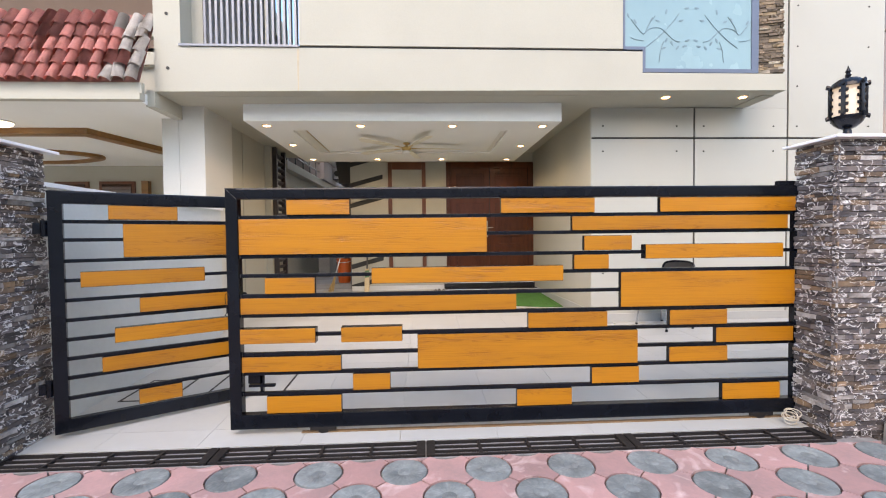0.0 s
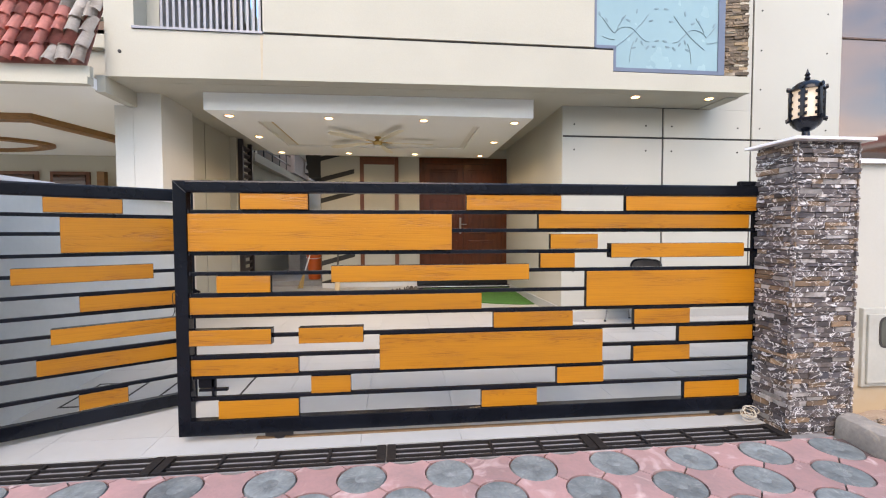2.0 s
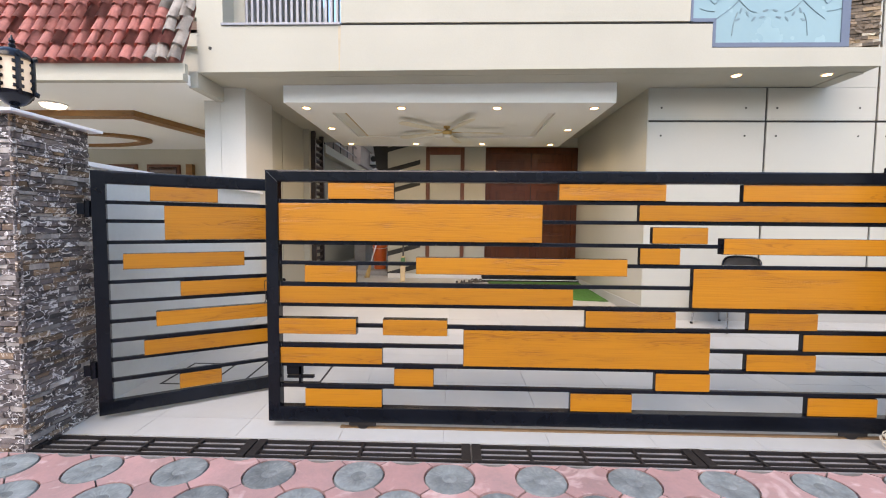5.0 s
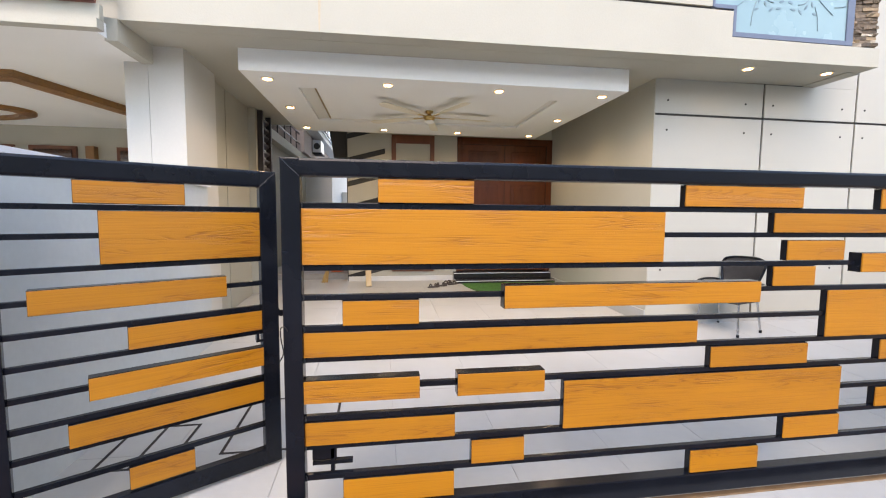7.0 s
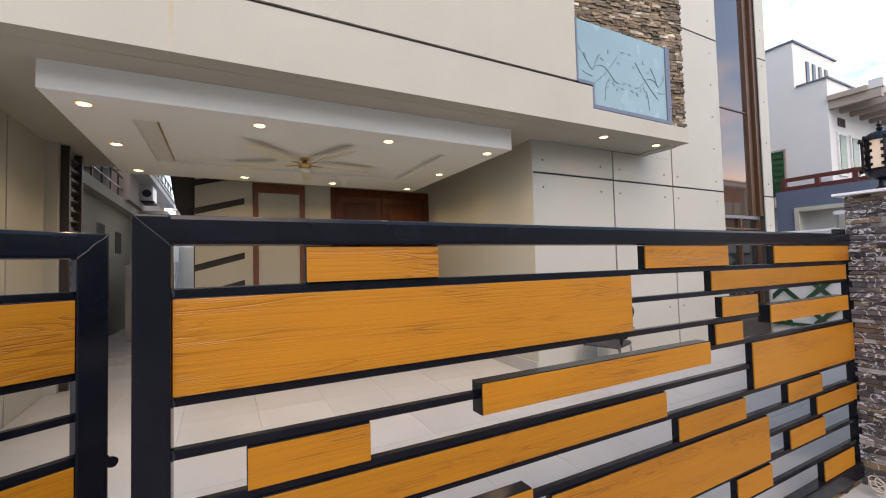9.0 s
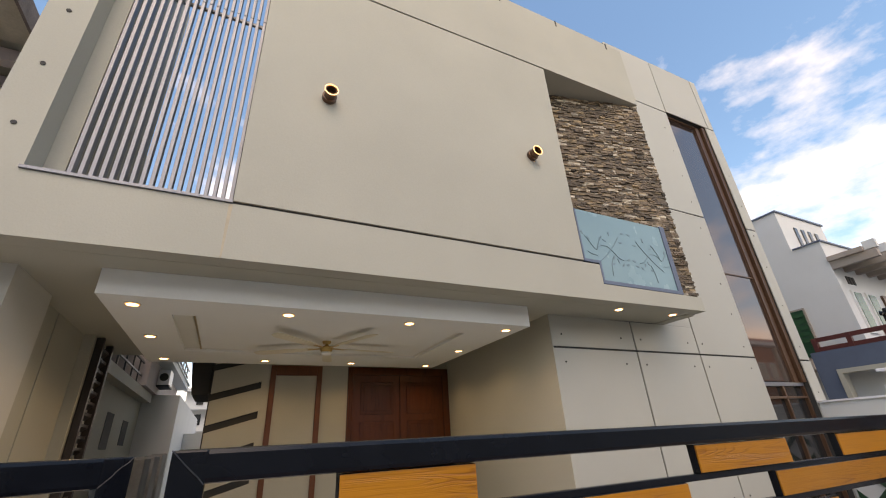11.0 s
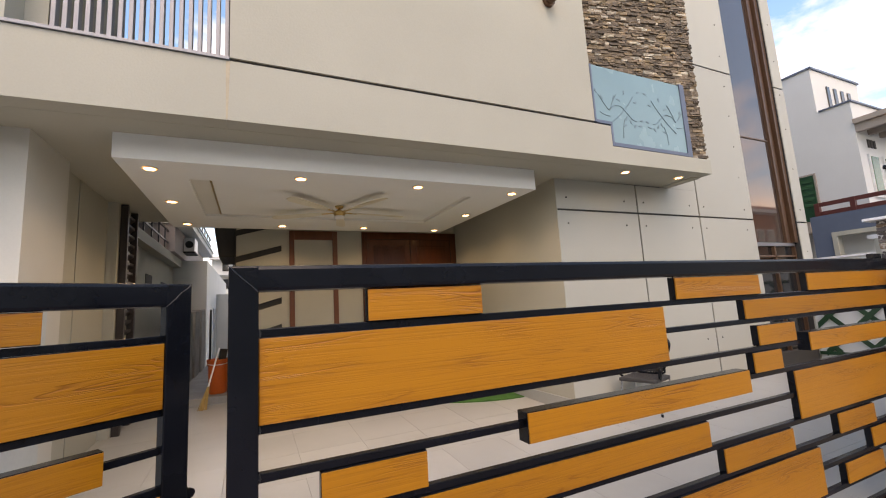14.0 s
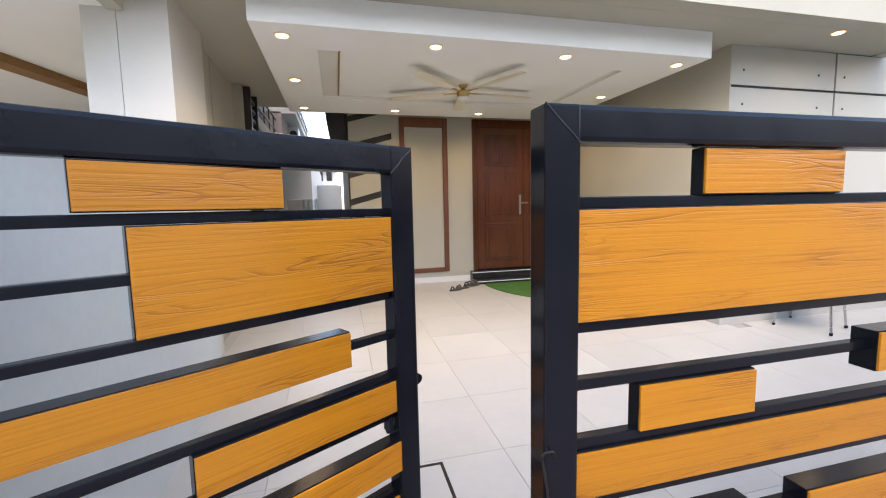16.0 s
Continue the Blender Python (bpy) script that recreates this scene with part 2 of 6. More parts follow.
M_TILE = mat("porch_tile", (0.395, 0.40, 0.378), 0.36, var=0.10, scale=1.6, fine=18, bump=0.02, piece=0.02, spec=0.35)
M_GROUT = mat("grout", (0.32, 0.31, 0.30), 0.9)
# recess colour, a little darker and more beige than the rim
M_TRAY = mat("tray_beige", (0.70, 0.68, 0.60), 0.5, var=0.06, scale=2)
M_PINK = mat("pink_paver", (0.41, 0.225, 0.208), 0.8, var=0.3, scale=4.0, fine=45, bump=0.5, bdist=0.005, piece=0.12, col2=(0.24, 0.16, 0.15), fleck=(0.56, 0.42, 0.39), fscale=6.0)
M_CONC = mat("concrete", (0.33, 0.32, 0.30), 0.9, var=0.3, scale=3, fine=40, bump=0.4)
M_SOIL = mat("dry_soil", (0.42, 0.315, 0.225), 0.95, var=0.35, scale=4, fine=40, bump=0.7, bdist=0.02, col2=(0.28, 0.20, 0.14), fleck=(0.52, 0.42, 0.32), fscale=12.0)
M_ROOFT = mat("clay_tile", (0.47, 0.16, 0.125), 0.7, var=0.35, scale=5, fine=50, bump=0.3, piece=0.18)
M_ROOFP = mat("pale_tile", (0.42, 0.37, 0.32), 0.8, var=0.35, scale=6, fine=50, bump=0.3, piece=0.2)
M_GREY = mat("grey_plaster", (0.54, 0.57, 0.55), 0.85, var=0.12, scale=1.2, fine=30, bump=0.15)
M_ALU = mat("grey_aluminium", (0.205, 0.21, 0.225), 0.38, metal=0.45, var=0.1, fine=50, bump=0.02)
M_COPING = mat("white_coping", (0.78, 0.78, 0.79), 0.4, var=0.06, scale=4)
M_FANB = mat("champagne_blade", (0.74, 0.68, 0.52), 0.4, metal=0.0, var=0.08, bump=0.02)
M_STREETW = mat("boundary_paint", (0.46, 0.455, 0.40), 0.8, var=0.08, scale=1.5, fine=60, bump=0.1)
M_GOLD = mat("satin_gold", (0.62, 0.42, 0.16), 0.3, metal=0.85, var=0.08, bump=0.02)
M_MAT = mat("artificial_turf", (0.035, 0.15, 0.022), 0.9, var=0.4, scale=8, fine=180, bump=0.9, bdist=0.01)
M_GRANITE = mat("black_granite", (0.02, 0.02, 0.022), 0.12, var=0.4, scale=20, fine=120, bump=0.0)
M_FROST = mat("frosted_blue_glass", (0.20, 0.325, 0.34), 0.25, var=0.10, scale=0.9, fine=4, bump=0.0)
M_FRAMEG = mat("slate_frame", (0.10, 0.13, 0.18), 0.5, var=0.1)
M_BROWNF = mat("brown_aluminium", (0.11, 0.055, 0.03), 0.35, metal=0.3, var=0.12)
M_TINT = glass("tinted_glass", (0.175, 0.13, 0.115), 0.04, 0.75)
M_DARKPANE = glass("dark_pane", (0.015, 0.016, 0.018), 0.08)
M_LED = glow("warm_led", (1.0, 0.74, 0.42), 4.0)
# emission that imitates the lens's orange halo on the ring round it
M_HALO = glow("halo_glow", (1.0, 0.48, 0.16), 0.42)
M_LEDW = glow("lantern_glass", (0.55, 0.47, 0.37), 0.16)
M_ORANGE = mat("orange_plastic", (0.72, 0.13, 0.025), 0.35, var=0.1, scale=5)
M_CHAIR = mat("dark_mesh_fabric", (0.045, 0.043, 0.042), 0.6, var=0.25, scale=12, fine=220, bump=0.6)
M_CHROME = mat("steel_tube", (0.55, 0.55, 0.56), 0.25, metal=1.0, var=0.05, bump=0)
M_MOULD = wood("carved_moulding", (0.30, 0.14, 0.04), (0.12, 0.05, 0.015), 0.4)


# ---- builders ----
def box(bm, x0, x1, y0, y1, z0, z1, bev=0.0):
    vs = [bm.verts.new((x, y, z)) for z in (z0, z1) for y in (y0, y1) for x in (x0, x1)]
    fs = [bm.faces.new([vs[i] for i in f]) for f in ((0, 2, 3, 1), (4, 5, 7, 6), (0, 1, 5, 4), (1, 3, 7, 5), (3, 2, 6, 7), (2, 0, 4, 6))]
    if bev:
        es = {e for f in fs for e in f.edges}
        bmesh.ops.bevel(bm, geom=list(es), offset=bev, segments=2, affect="EDGES", profile=0.6)
    return vs


def tube(bm, a, b, r, seg=10, r2=None):
    """A rod from a to b."""
    a, b = Vector(a), Vector(b)
    d = b - a
    m = Matrix.Translation((a + b) / 2) @ d.to_track_quat("Z", "Y").to_matrix().to_4x4()
    return bmesh.ops.create_cone(bm, cap_ends=True, segments=seg, radius1=r, radius2=r if r2 is None else r2, depth=d.length, matrix=m)["verts"]


def sweep(bm, pts, r, seg=8, steps=5, closed=False, flat=1.0):
    """A bent rod along a smooth line through pts; flat squeezes its height."""
    pts = [Vector(p) for p in pts]
    n = len(pts)
    line = []
    for i in range(n if closed else n - 1):
        p = [pts[(i + k) % n] if closed else pts[max(0, min(n - 1, i + k))] for k in (-1, 0, 1, 2)]
        for q in range(steps):
            t = q / steps
            line.append(0.5 * (2 * p[1] + (p[2] - p[0]) * t + (2 * p[0] - 5 * p[1] + 4 * p[2] - p[3]) * t * t + (3 * p[1] - p[0] - 3 * p[2] + p[3]) * t ** 3))
    if not closed:
        line.append(pts[-1])
    rings = []
    m = len(line)
    for i, c in enumerate(line):
        d = (line[(i + 1) % m] if closed or i < m - 1 else c) - (line[i - 1] if closed or i else c)
        q = d.to_track_quat("Z", "Y")
        rings.append([bm.verts.new(c + q @ Vector((r * math.cos(2 * math.pi * k / seg), flat * r * math.sin(2 * math.pi * k / seg), 0))) for k in range(seg)])
    for i in range(m if closed else m - 1):
        a, b = rings[i], rings[(i + 1) % m]
        for k in range(seg):
            bm.faces.new((a[k], a[(k + 1) % seg], b[(k + 1) % seg], b[k]))
    if not closed:
        bm.faces.new(rings[0][::-1])
        bm.faces.new(rings[-1])


def lathe(bm, profile, at=(0, 0, 0), seg=20, caps=True):
    """A turned shape from (radius, height) pairs."""
    rings = []
    for r, z in profile:
        rings.append([bm.verts.new((at[0] + r * math.cos(2 * math.pi * i / seg), at[1] + r * math.sin(2 * math.pi * i / seg), at[2] + z)) for i in range(seg)])
    for p, q in zip(rings, rings[1:]):
        for i in range(seg):
            bm.faces.new((p[i], p[(i + 1) % seg], q[(i + 1) % seg], q[i]))
    if caps:
        bm.faces.new(rings[0][::-1])
        bm.faces.new(rings[-1])


def prism(bm, pts, lift):
    """A slab: the outline pts, carried along the vector lift."""
    lift = Vector(lift)
    lo = [bm.verts.new(p) for p in pts]
    hi = [bm.verts.new(Vector(p) + lift) for p in pts]
    n = len(pts)
    bm.faces.new(lo[::-1])
    bm.faces.new(hi)
    for i in range(n):
        bm.faces.new((lo[i], lo[(i + 1) % n], hi[(i + 1) % n], hi[i]))


def done(name, bm, material, smooth=False):
    bmesh.ops.recalc_face_normals(bm, faces=bm.faces)
    me = bpy.data.meshes.new(name)
    bm.to_mesh(me)
    bm.free()
    me.materials.append(material)
    if smooth:
        me.shade_smooth()
        me.set_sharp_from_angle(angle=radians(40))
    return me


def thing(name, label, category, group="", at=None):
    ob = new(name)
    ob.empty_display_size = 0.1
    if at is not None:
        ob.matrix_world = at
    return tagged(ob, label, category, group)


def part(name, bm, material, parent, label="", smooth=False):
    ob = new(name, done(name, bm, material, smooth))
    ob.parent = parent
    if label:
        tagged(ob, label)
    return ob


def solo(name, bm, material, label, category, group="", kind="", smooth=False):
    return tagged(new(name, done(name, bm, material, smooth)), label, category, group, kind)


def setting(name, boxes, material, label, category, bev=0.0):
    bm = bmesh.new()
    for b in boxes:
        box(bm, *b, bev)
    return solo(name, bm, material, label, category, kind="structure")


def floor_z(y):
    """The drive rises gently from the street to the front door."""
    return max(0.0, 0.04 * (y - 3.1))


GATE_Y = 3.20      # front of the gate's boards
SLAB_Y = 5.65      # front of the upper storey
WALL_Y = 6.42      # panelled ground-floor wall
BACK_Y = 9.85      # wall with the front door

# ---- setting: ground ----
setting("ground", [(-60, 90, -40, 2.86, -0.40, -0.045), (-60, 90, 2.86, 120, -0.40, -0.10)], M_CONC, "grey street and plots reaching far around the house", "ground")
bm = bmesh.new()
prism(bm, [(-3.45, 3.04, -0.06), (2.99, 3.04, -0.06), (2.99, 3.1, -0.06), (2.99, 10.1, 0.2), (-3.45, 10.1, 0.2), (-3.45, 3.1, -0.06)], (0, 0, 0.045))
porch_floor = solo("floor", bm, M_GROUT, "large pale porcelain tiles on the sloping car porch", "floor", kind="structure")

# ---- setting: the house ----
# porch ceiling and first-floor slab
def ceil_z(x):
    return 3.473 + 0.0083 * x


bm = bmesh.new()
prism(bm, [(-3.46, SLAB_Y + 0.2, ceil_z(-3.46)), (5.13, SLAB_Y + 0.2, ceil_z(5.13)), (5.13, 6.62, ceil_z(5.13)), (-3.46, 6.62, ceil_z(-3.46))], (0, 0, 0.12))
prism(bm, [(-3.46, 6.62, ceil_z(-3.46)), (2.7, 6.62, ceil_z(2.7)), (2.7, 10.2, ceil_z(2.7)), (-3.46, 10.2, ceil_z(-3.46))], (0, 0, 0.12))
solo("ceiling", bm, M_PAINT, "cream painted concrete ceiling over the car porch", "ceiling", kind="structure")
# front band under the joint
bm = bmesh.new()
prism(bm, [(-3.46, SLAB_Y, 3.445), (-1.62, SLAB_Y, 3.463), (-1.62, SLAB_Y, 4.03), (-3.46, SLAB_Y, 4.03)], (0, 0.2, 0))
prism(bm, [(-1.617, SLAB_Y, 3.463), (3.06, SLAB_Y, 3.50), (3.06, SLAB_Y, 4.03), (-1.617, SLAB_Y, 4.03)], (0, 0.2, 0))
prism(bm, [(3.06, SLAB_Y, 3.50), (5.13, SLAB_Y, 3.515), (5.13, SLAB_Y, 3.74), (3.06, SLAB_Y, 3.74)], (0, 0.2, 0))
box(bm, 4.93, 5.13, SLAB_Y + 0.2, WALL_Y, 3.50, 3.74)
solo("slab_band", bm, M_PAINT, "cream plastered edge of the upper floor", "wall", kind="structure")
bm = bmesh.new()
prism(bm, [(-1.63, SLAB_Y - 0.002, 4.02), (-1.595, SLAB_Y - 0.002, 4.02), (-1.61, SLAB_Y - 0.002, 3.47), (-1.625, SLAB_Y - 0.002, 3.47)], (0, 0.004, 0))
solo("rust_stain", bm, mat("rust_stain", (0.46, 0.385, 0.275), 0.85, var=0.2, scale=6), "faint rusty run-off stain on the plaster", "stain", kind="structure")
setting("eave_corner", [(-3.58, -3.465, SLAB_Y, 6.27, 3.25, 3.46)], M_PAINT, "cream plastered junction of the two houses", "wall")
setting("wall_upper", [(-1.60, 2.79, SLAB_Y + 0.005, SLAB_Y + 0.25, 4.066, 7.728), (-1.60, 5.13, SLAB_Y + 0.005, SLAB_Y + 0.25, 7.765, 9.29)], M_PAINT, "cream plastered upper facade with dark shadow joints", "wall")
setting("wall_upper_joint", [(-1.60, 2.79, SLAB_Y + 0.03, SLAB_Y + 0.24, 4.03, 4.066), (-1.60, 2.79, SLAB_Y + 0.03, SLAB_Y + 0.24, 7.728, 7.765)], M_JOINT, "dark recessed joint in the facade", "trim")
setting("pier_left", [(-3.46, -3.12, SLAB_Y, SLAB_Y + 0.5, 4.03, 6.74), (-3.46, -3.12, SLAB_Y, SLAB_Y + 0.5, 6.765, 9.6)], M_PAINT, "narrow cream plastered pier beside the balcony", "wall")
setting("pier_left_joint", [(-3.44, -3.14, SLAB_Y + 0.02, SLAB_Y + 0.48, 6.74, 6.765)], M_JOINT, "dark joint across the pier", "trim")
setting("balcony_strip", [(-3.118, -2.965, 5.92, 6.03, 4.03, 9.6)], M_PAINT, "narrow cream wall strip beside the louvres", "wall")
setting("balcony_side", [(-3.34, -3.12, SLAB_Y + 0.5, 8.6, 4.03, 9.6), (-3.34, -1.6, 5.9, 8.6, 3.9, 4.03), (-1.6, -1.4, SLAB_Y + 0.25, 8.6, 4.03, 9.2)], M_PAINT, "cream side walls and floor of the roofless balcony", "wall")
setting("roof", [(-1.4, 2.8, 5.9, 16, 9.0, 9.15), (2.8, 5.85, 6.9, 16, 9.0, 9.15)], M_CONC, "flat concrete roof of the house", "roof")
# stair tower to the side
setting("wall_tower", [(5.86, 7.48, WALL_Y + 0.02, WALL_Y + 0.3, -0.1, 10.85), (9.02, 9.38, WALL_Y + 0.02, WALL_Y + 0.3, -0.1, 10.85), (7.48, 9.02, WALL_Y + 0.02, WALL_Y + 0.3, 9.12, 10.85), (7.48, 9.02, WALL_Y + 0.02, WALL_Y + 0.3, -0.1, 0.45), (9.13, 9.38, WALL_Y + 0.3, 16, -0.1, 10.85), (5.86, 6.1, WALL_Y + 0.3, 16, 3.6, 10.85), (2.66, 5.86, WALL_Y + 0.02, WALL_Y + 0.3, -0.1, 3.62)], M_JOINT, "dark backing behind the cladding panels", "wall")
# niche with the angled stone wall
bm = bmesh.new()
prism(bm, [(2.79, SLAB_Y + 0.60, 3.7), (5.13, SLAB_Y + 0.06, 3.7), (5.13, WALL_Y, 3.7), (2.79, SLAB_Y + 1.1, 3.7)], (0, 0, 4.06))
solo("wall_niche", bm, M_MORTAR, "dark mortar bed of the angled stone wall", "wall", kind="structure")
setting("wall_niche_side", [(2.59, 2.785, SLAB_Y + 0.25, SLAB_Y + 1.1, 3.62, 7.765), (2.785, 5.1, SLAB_Y + 0.25, SLAB_Y + 1.1, 7.765, 7.9)], M_PAINT, "cream plastered side and soffit of the niche", "wall")
# side walls of the porch
setting("wall_porch_east", [(2.66, 2.9, WALL_Y + 0.3, BACK_Y + 0.3, -0.1, 3.5), (2.645, 2.66, WALL_Y + 0.0, BACK_Y, -0.1, 3.5)], M_PAINT, "cream plastered side wall of the porch", "wall")
setting("wall_porch_west", [(-3.54, -3.26, 7.15, 7.77, -0.1, 3.5), (-3.54, -3.26, 7.80, 8.84, -0.1, 3.5), (-3.54, -3.135, 8.84, 8.98, -0.1, 3.5)], M_PAINT, "cream plastered column and wall beside the porch", "wall")
setting("wall_joint_west", [(-3.54, -3.275, 7.77, 7.8, -0.1, 3.45)], M_JOINT, "dark vertical joint in the side wall", "trim")
setting("column_porch", [(-3.52, -3.16, 6.27, 7.15, -0.1, 3.5)], M_COLUMN, "broad white plastered column at the porch corner", "column")
setting("wall_boundary_west", [(-3.16, -2.96, 3.36, 6.27, -0.1, 1.93)], M_GREY, "grey plastered dividing wall beside the drive", "wall")
setting("coping_west", [(-3.19, -2.92, 3.34, 6.27, 1.93, 1.965)], M_COPING, "thin white coping on the dividing wall", "trim")
# back wall: built round the door
setting("wall_back", [(-0.92, 0.57, BACK_Y, BACK_Y + 0.25, 0.0, 3.5), (0.57, 2.66, BACK_Y, BACK_Y + 0.25, 3.28, 3.5)], M_PAINT, "cream plastered wall beside the front door", "wall")
setting("skirting_back", [(-1.67, 0.50, BACK_Y - 0.015, BACK_Y, 0.2, 0.37)], M_WHITE, "pale tile skirting along the back wall", "baseboard")
setting("skirting_panels", [(2.63, 7.4, WALL_Y - 0.02, WALL_Y, 0.05, 0.26), (2.625, 2.645, WALL_Y, BACK_Y - 0.3, 0.05, 0.33)], M_TILE, "pale tile skirting under the wall panels", "baseboard")
# house body behind, closing the place
setting("wall_house_west", [(-1.69, -1.45, BACK_Y + 0.25, 16, -0.1, 9.0)], M_GREY, "plain side wall of the house along the passage", "wall")
setting("wall_hall", [(-1.45, 2.9, 10.6, 10.8, 0, 3.4)], M_JOINT, "dark wall of the hall behind the door", "wall")
# unseen wall, added to hold back low sky light and reflections
setting("wall_across_street", [(-40, 40, -15.2, -15, -0.1, 7.5)], M_STREETW, "unseen plain wall across the street, added to block low sky light", "wall")
# boundary walls to the street
setting("wall_street_east", [(3.48, 16, 3.2, 3.4, -0.2, 2.08)], M_STREETW, "white painted boundary wall with stained foot", "wall")
M_FOOT = mat("stained_foot", (0.46, 0.455, 0.40), 0.85, var=0.08, scale=1.5, fine=60, bump=0.15)
fn_, fl_ = M_FOOT.node_tree.nodes, M_FOOT.node_tree.links
foot_co, foot_z, foot_no = fn_.new("ShaderNodeTexCoord"), fn_.new("ShaderNodeSeparateXYZ"), fn_.new("ShaderNodeTexNoise")
foot_no.inputs["Scale"].default_value, foot_no.inputs["Detail"].default_value = 2.2, 6.0
foot_sum, foot_rng, foot_mix = fn_.new("ShaderNodeMath"), fn_.new("ShaderNodeMapRange"), fn_.new("ShaderNodeMix")
foot_sum.operation, foot_sum.inputs[1].default_value = "MULTIPLY_ADD", 0.45
foot_rng.inputs["From Min"].default_value, foot_rng.inputs["From Max"].default_value = 0.56, 0.30
foot_mix.data_type = "RGBA"
foot_mix.inputs[7].default_value = (0.42, 0.31, 0.19, 1)
fl_.new(foot_co.outputs["Object"], foot_z.inputs["Vector"])
fl_.new(foot_co.outputs["Object"], foot_no.inputs["Vector"])
fl_.new(foot_no.outputs["Fac"], foot_sum.inputs[0])
fl_.new(foot_z.outputs["Z"], foot_sum.inputs[2])
fl_.new(foot_sum.outputs[0], foot_rng.inputs["Value"])
fl_.new(foot_rng.outputs[0], foot_mix.inputs[0])
fl_.new(fn_["Principled BSDF"].inputs["Base Color"].links[0].from_socket, foot_mix.inputs[6])
fl_.new(foot_mix.outputs[2], fn_["Principled BSDF"].inputs["Base Color"])
setting("plinth_east", [(3.54, 16, 3.192, 3.199, -0.1, 0.62)], M_FOOT, "tan splash-stained foot of the boundary wall", "trim")
setting("coping_east", [(3.48, 16, 3.16, 3.44, 2.08, 2.115)], M_COPING, "thin white coping on the boundary wall", "trim")
setting("wall_street_west", [(-12, -3.4, 3.1, 3.3, -0.2, 1.95)], M_WHITE, "white painted boundary wall of the next plot", "wall")

# slanted white boards with dark gaps beside the trim frame
setting("wall_slats", [(-1.69, -0.92, BACK_Y + 0.04, BACK_Y + 0.25, 0.0, 3.5)], M_JOINT, "dark wall behind slanted white bands", "wall")
slats = thing("slanted_cladding", "cream wall cladding cut by slanted dark gaps", "cladding")
for i in range(-1, 7):
    bm = bmesh.new()
    z = 0.33 + 0.478 * i
    lo, hi = 0.075, 0.44
    pts = []
    for x, zz in ((-1.67, z + lo), (-0.81, z + lo + 0.235), (-0.81, z + hi + 0.235), (-1.67, z + hi)):
        pts.append((x, BACK_Y - 0.005, min(3.49, max(0.2, zz))))
    if pts[3][2] - pts[0][2] < 0.02 and pts[2][2] - pts[1][2] < 0.02:
        bm.free()
        continue
    prism(bm, pts, (0, 0.04, 0))
    part("board", bm, M_PAINT, slats)

# cladding panels of the ground floor and of the tower
cladding = thing("panel_cladding", "pale cement panels with dark joints and visible screws", "cladding")
SEAMS = [(2.66, 4.305), (4.335, 5.845), (5.875, 7.47)]
for x0, x1 in SEAMS:
    for z0, z1 in ((0.05, 3.012), (3.042, 3.498 if x1 < 5 else (3.498 if x1 < 6 else 6.04))):
        bm = bmesh.new()
        box(bm, x0, x1, WALL_Y, WALL_Y + 0.018, z0, z1, 0.002)
        part("panel", bm, M_PANEL, cladding)
for x0, x1, z0, z1 in ((5.13, 5.845, 3.5, 6.04), (5.875, 7.47, 6.07, 9.06), (5.86, 7.47, 9.09, 10.85), (7.5, 9.13, 9.12, 10.85), (9.16, 9.38, 9.12, 10.85), (9.02, 9.38, 6.07, 9.09), (9.02, 9.38, 3.04, 6.04), (9.02, 9.38, 0.0, 3.01)):
    bm = bmesh.new()
    box(bm, x0, x1, WALL_Y, WALL_Y + 0.018, z0, z1, 0.002)
    part("panel", bm, M_PANEL, cladding)
bm = bmesh.new()
tube(bm, (0, -0.006, 0), (0, 0.004, 0), 0.014, 8)
screw = done("screw", bm, M_JOINT)
spots = [(x, z) for x in (2.84, 4.03, 4.47, 5.62, 6.01, 7.22) for z in (3.215, 2.82, 0.9)]
spots += [(x, z) for x in (6.01, 7.2) for z in (3.85, 4.48, 5.12, 5.75, 6.4, 7.1, 7.8, 8.5)] + [(9.2, z) for z in (1.6, 2.4, 3.3, 4.2, 5.1, 5.9, 6.7, 7.6)]
for x, z in spots:
    s = new("screw", screw)
    s.parent = cladding
    s.matrix_world = pose(x, WALL_Y, z)
for z in (3.75, 4.45, 5.13, 5.84, 6.53, 7.05, 7.92):
    s = tagged(new("wall_screw", screw), "dark screw head in the plastered pier", "screw", "screws of the pier")
    s.matrix_world = pose(-3.29, SLAB_Y, z) @ Matrix.Scale(1.5, 4)


# ---- gates ----
def board(parent, x0, x1, z0, z1, front, depth):
    """One wood-faced box section of a gate."""
    bm = bmesh.new()
    box(bm, x0, x1, front + 0.008, front + depth, z0, z1, 0.002)
    back = part("box_section", bm, M_BLACK, parent, "black box section behind the board")
    bm = bmesh.new()
    box(bm, x0 + 0.002, x1 - 0.002, front, front + 0.0075, z0 + 0.003, z1 - 0.003, 0.0015)
    part("plank", bm, M_PLANK, back, "orange varnished wood board")


def rail(parent, name, x0, x1, y0, y1, z0, z1, bev=0.006):
    bm = bmesh.new()
    box(bm, x0, x1, y0, y1, z0, z1, bev)
    return part(name, bm, M_BLACK, parent)


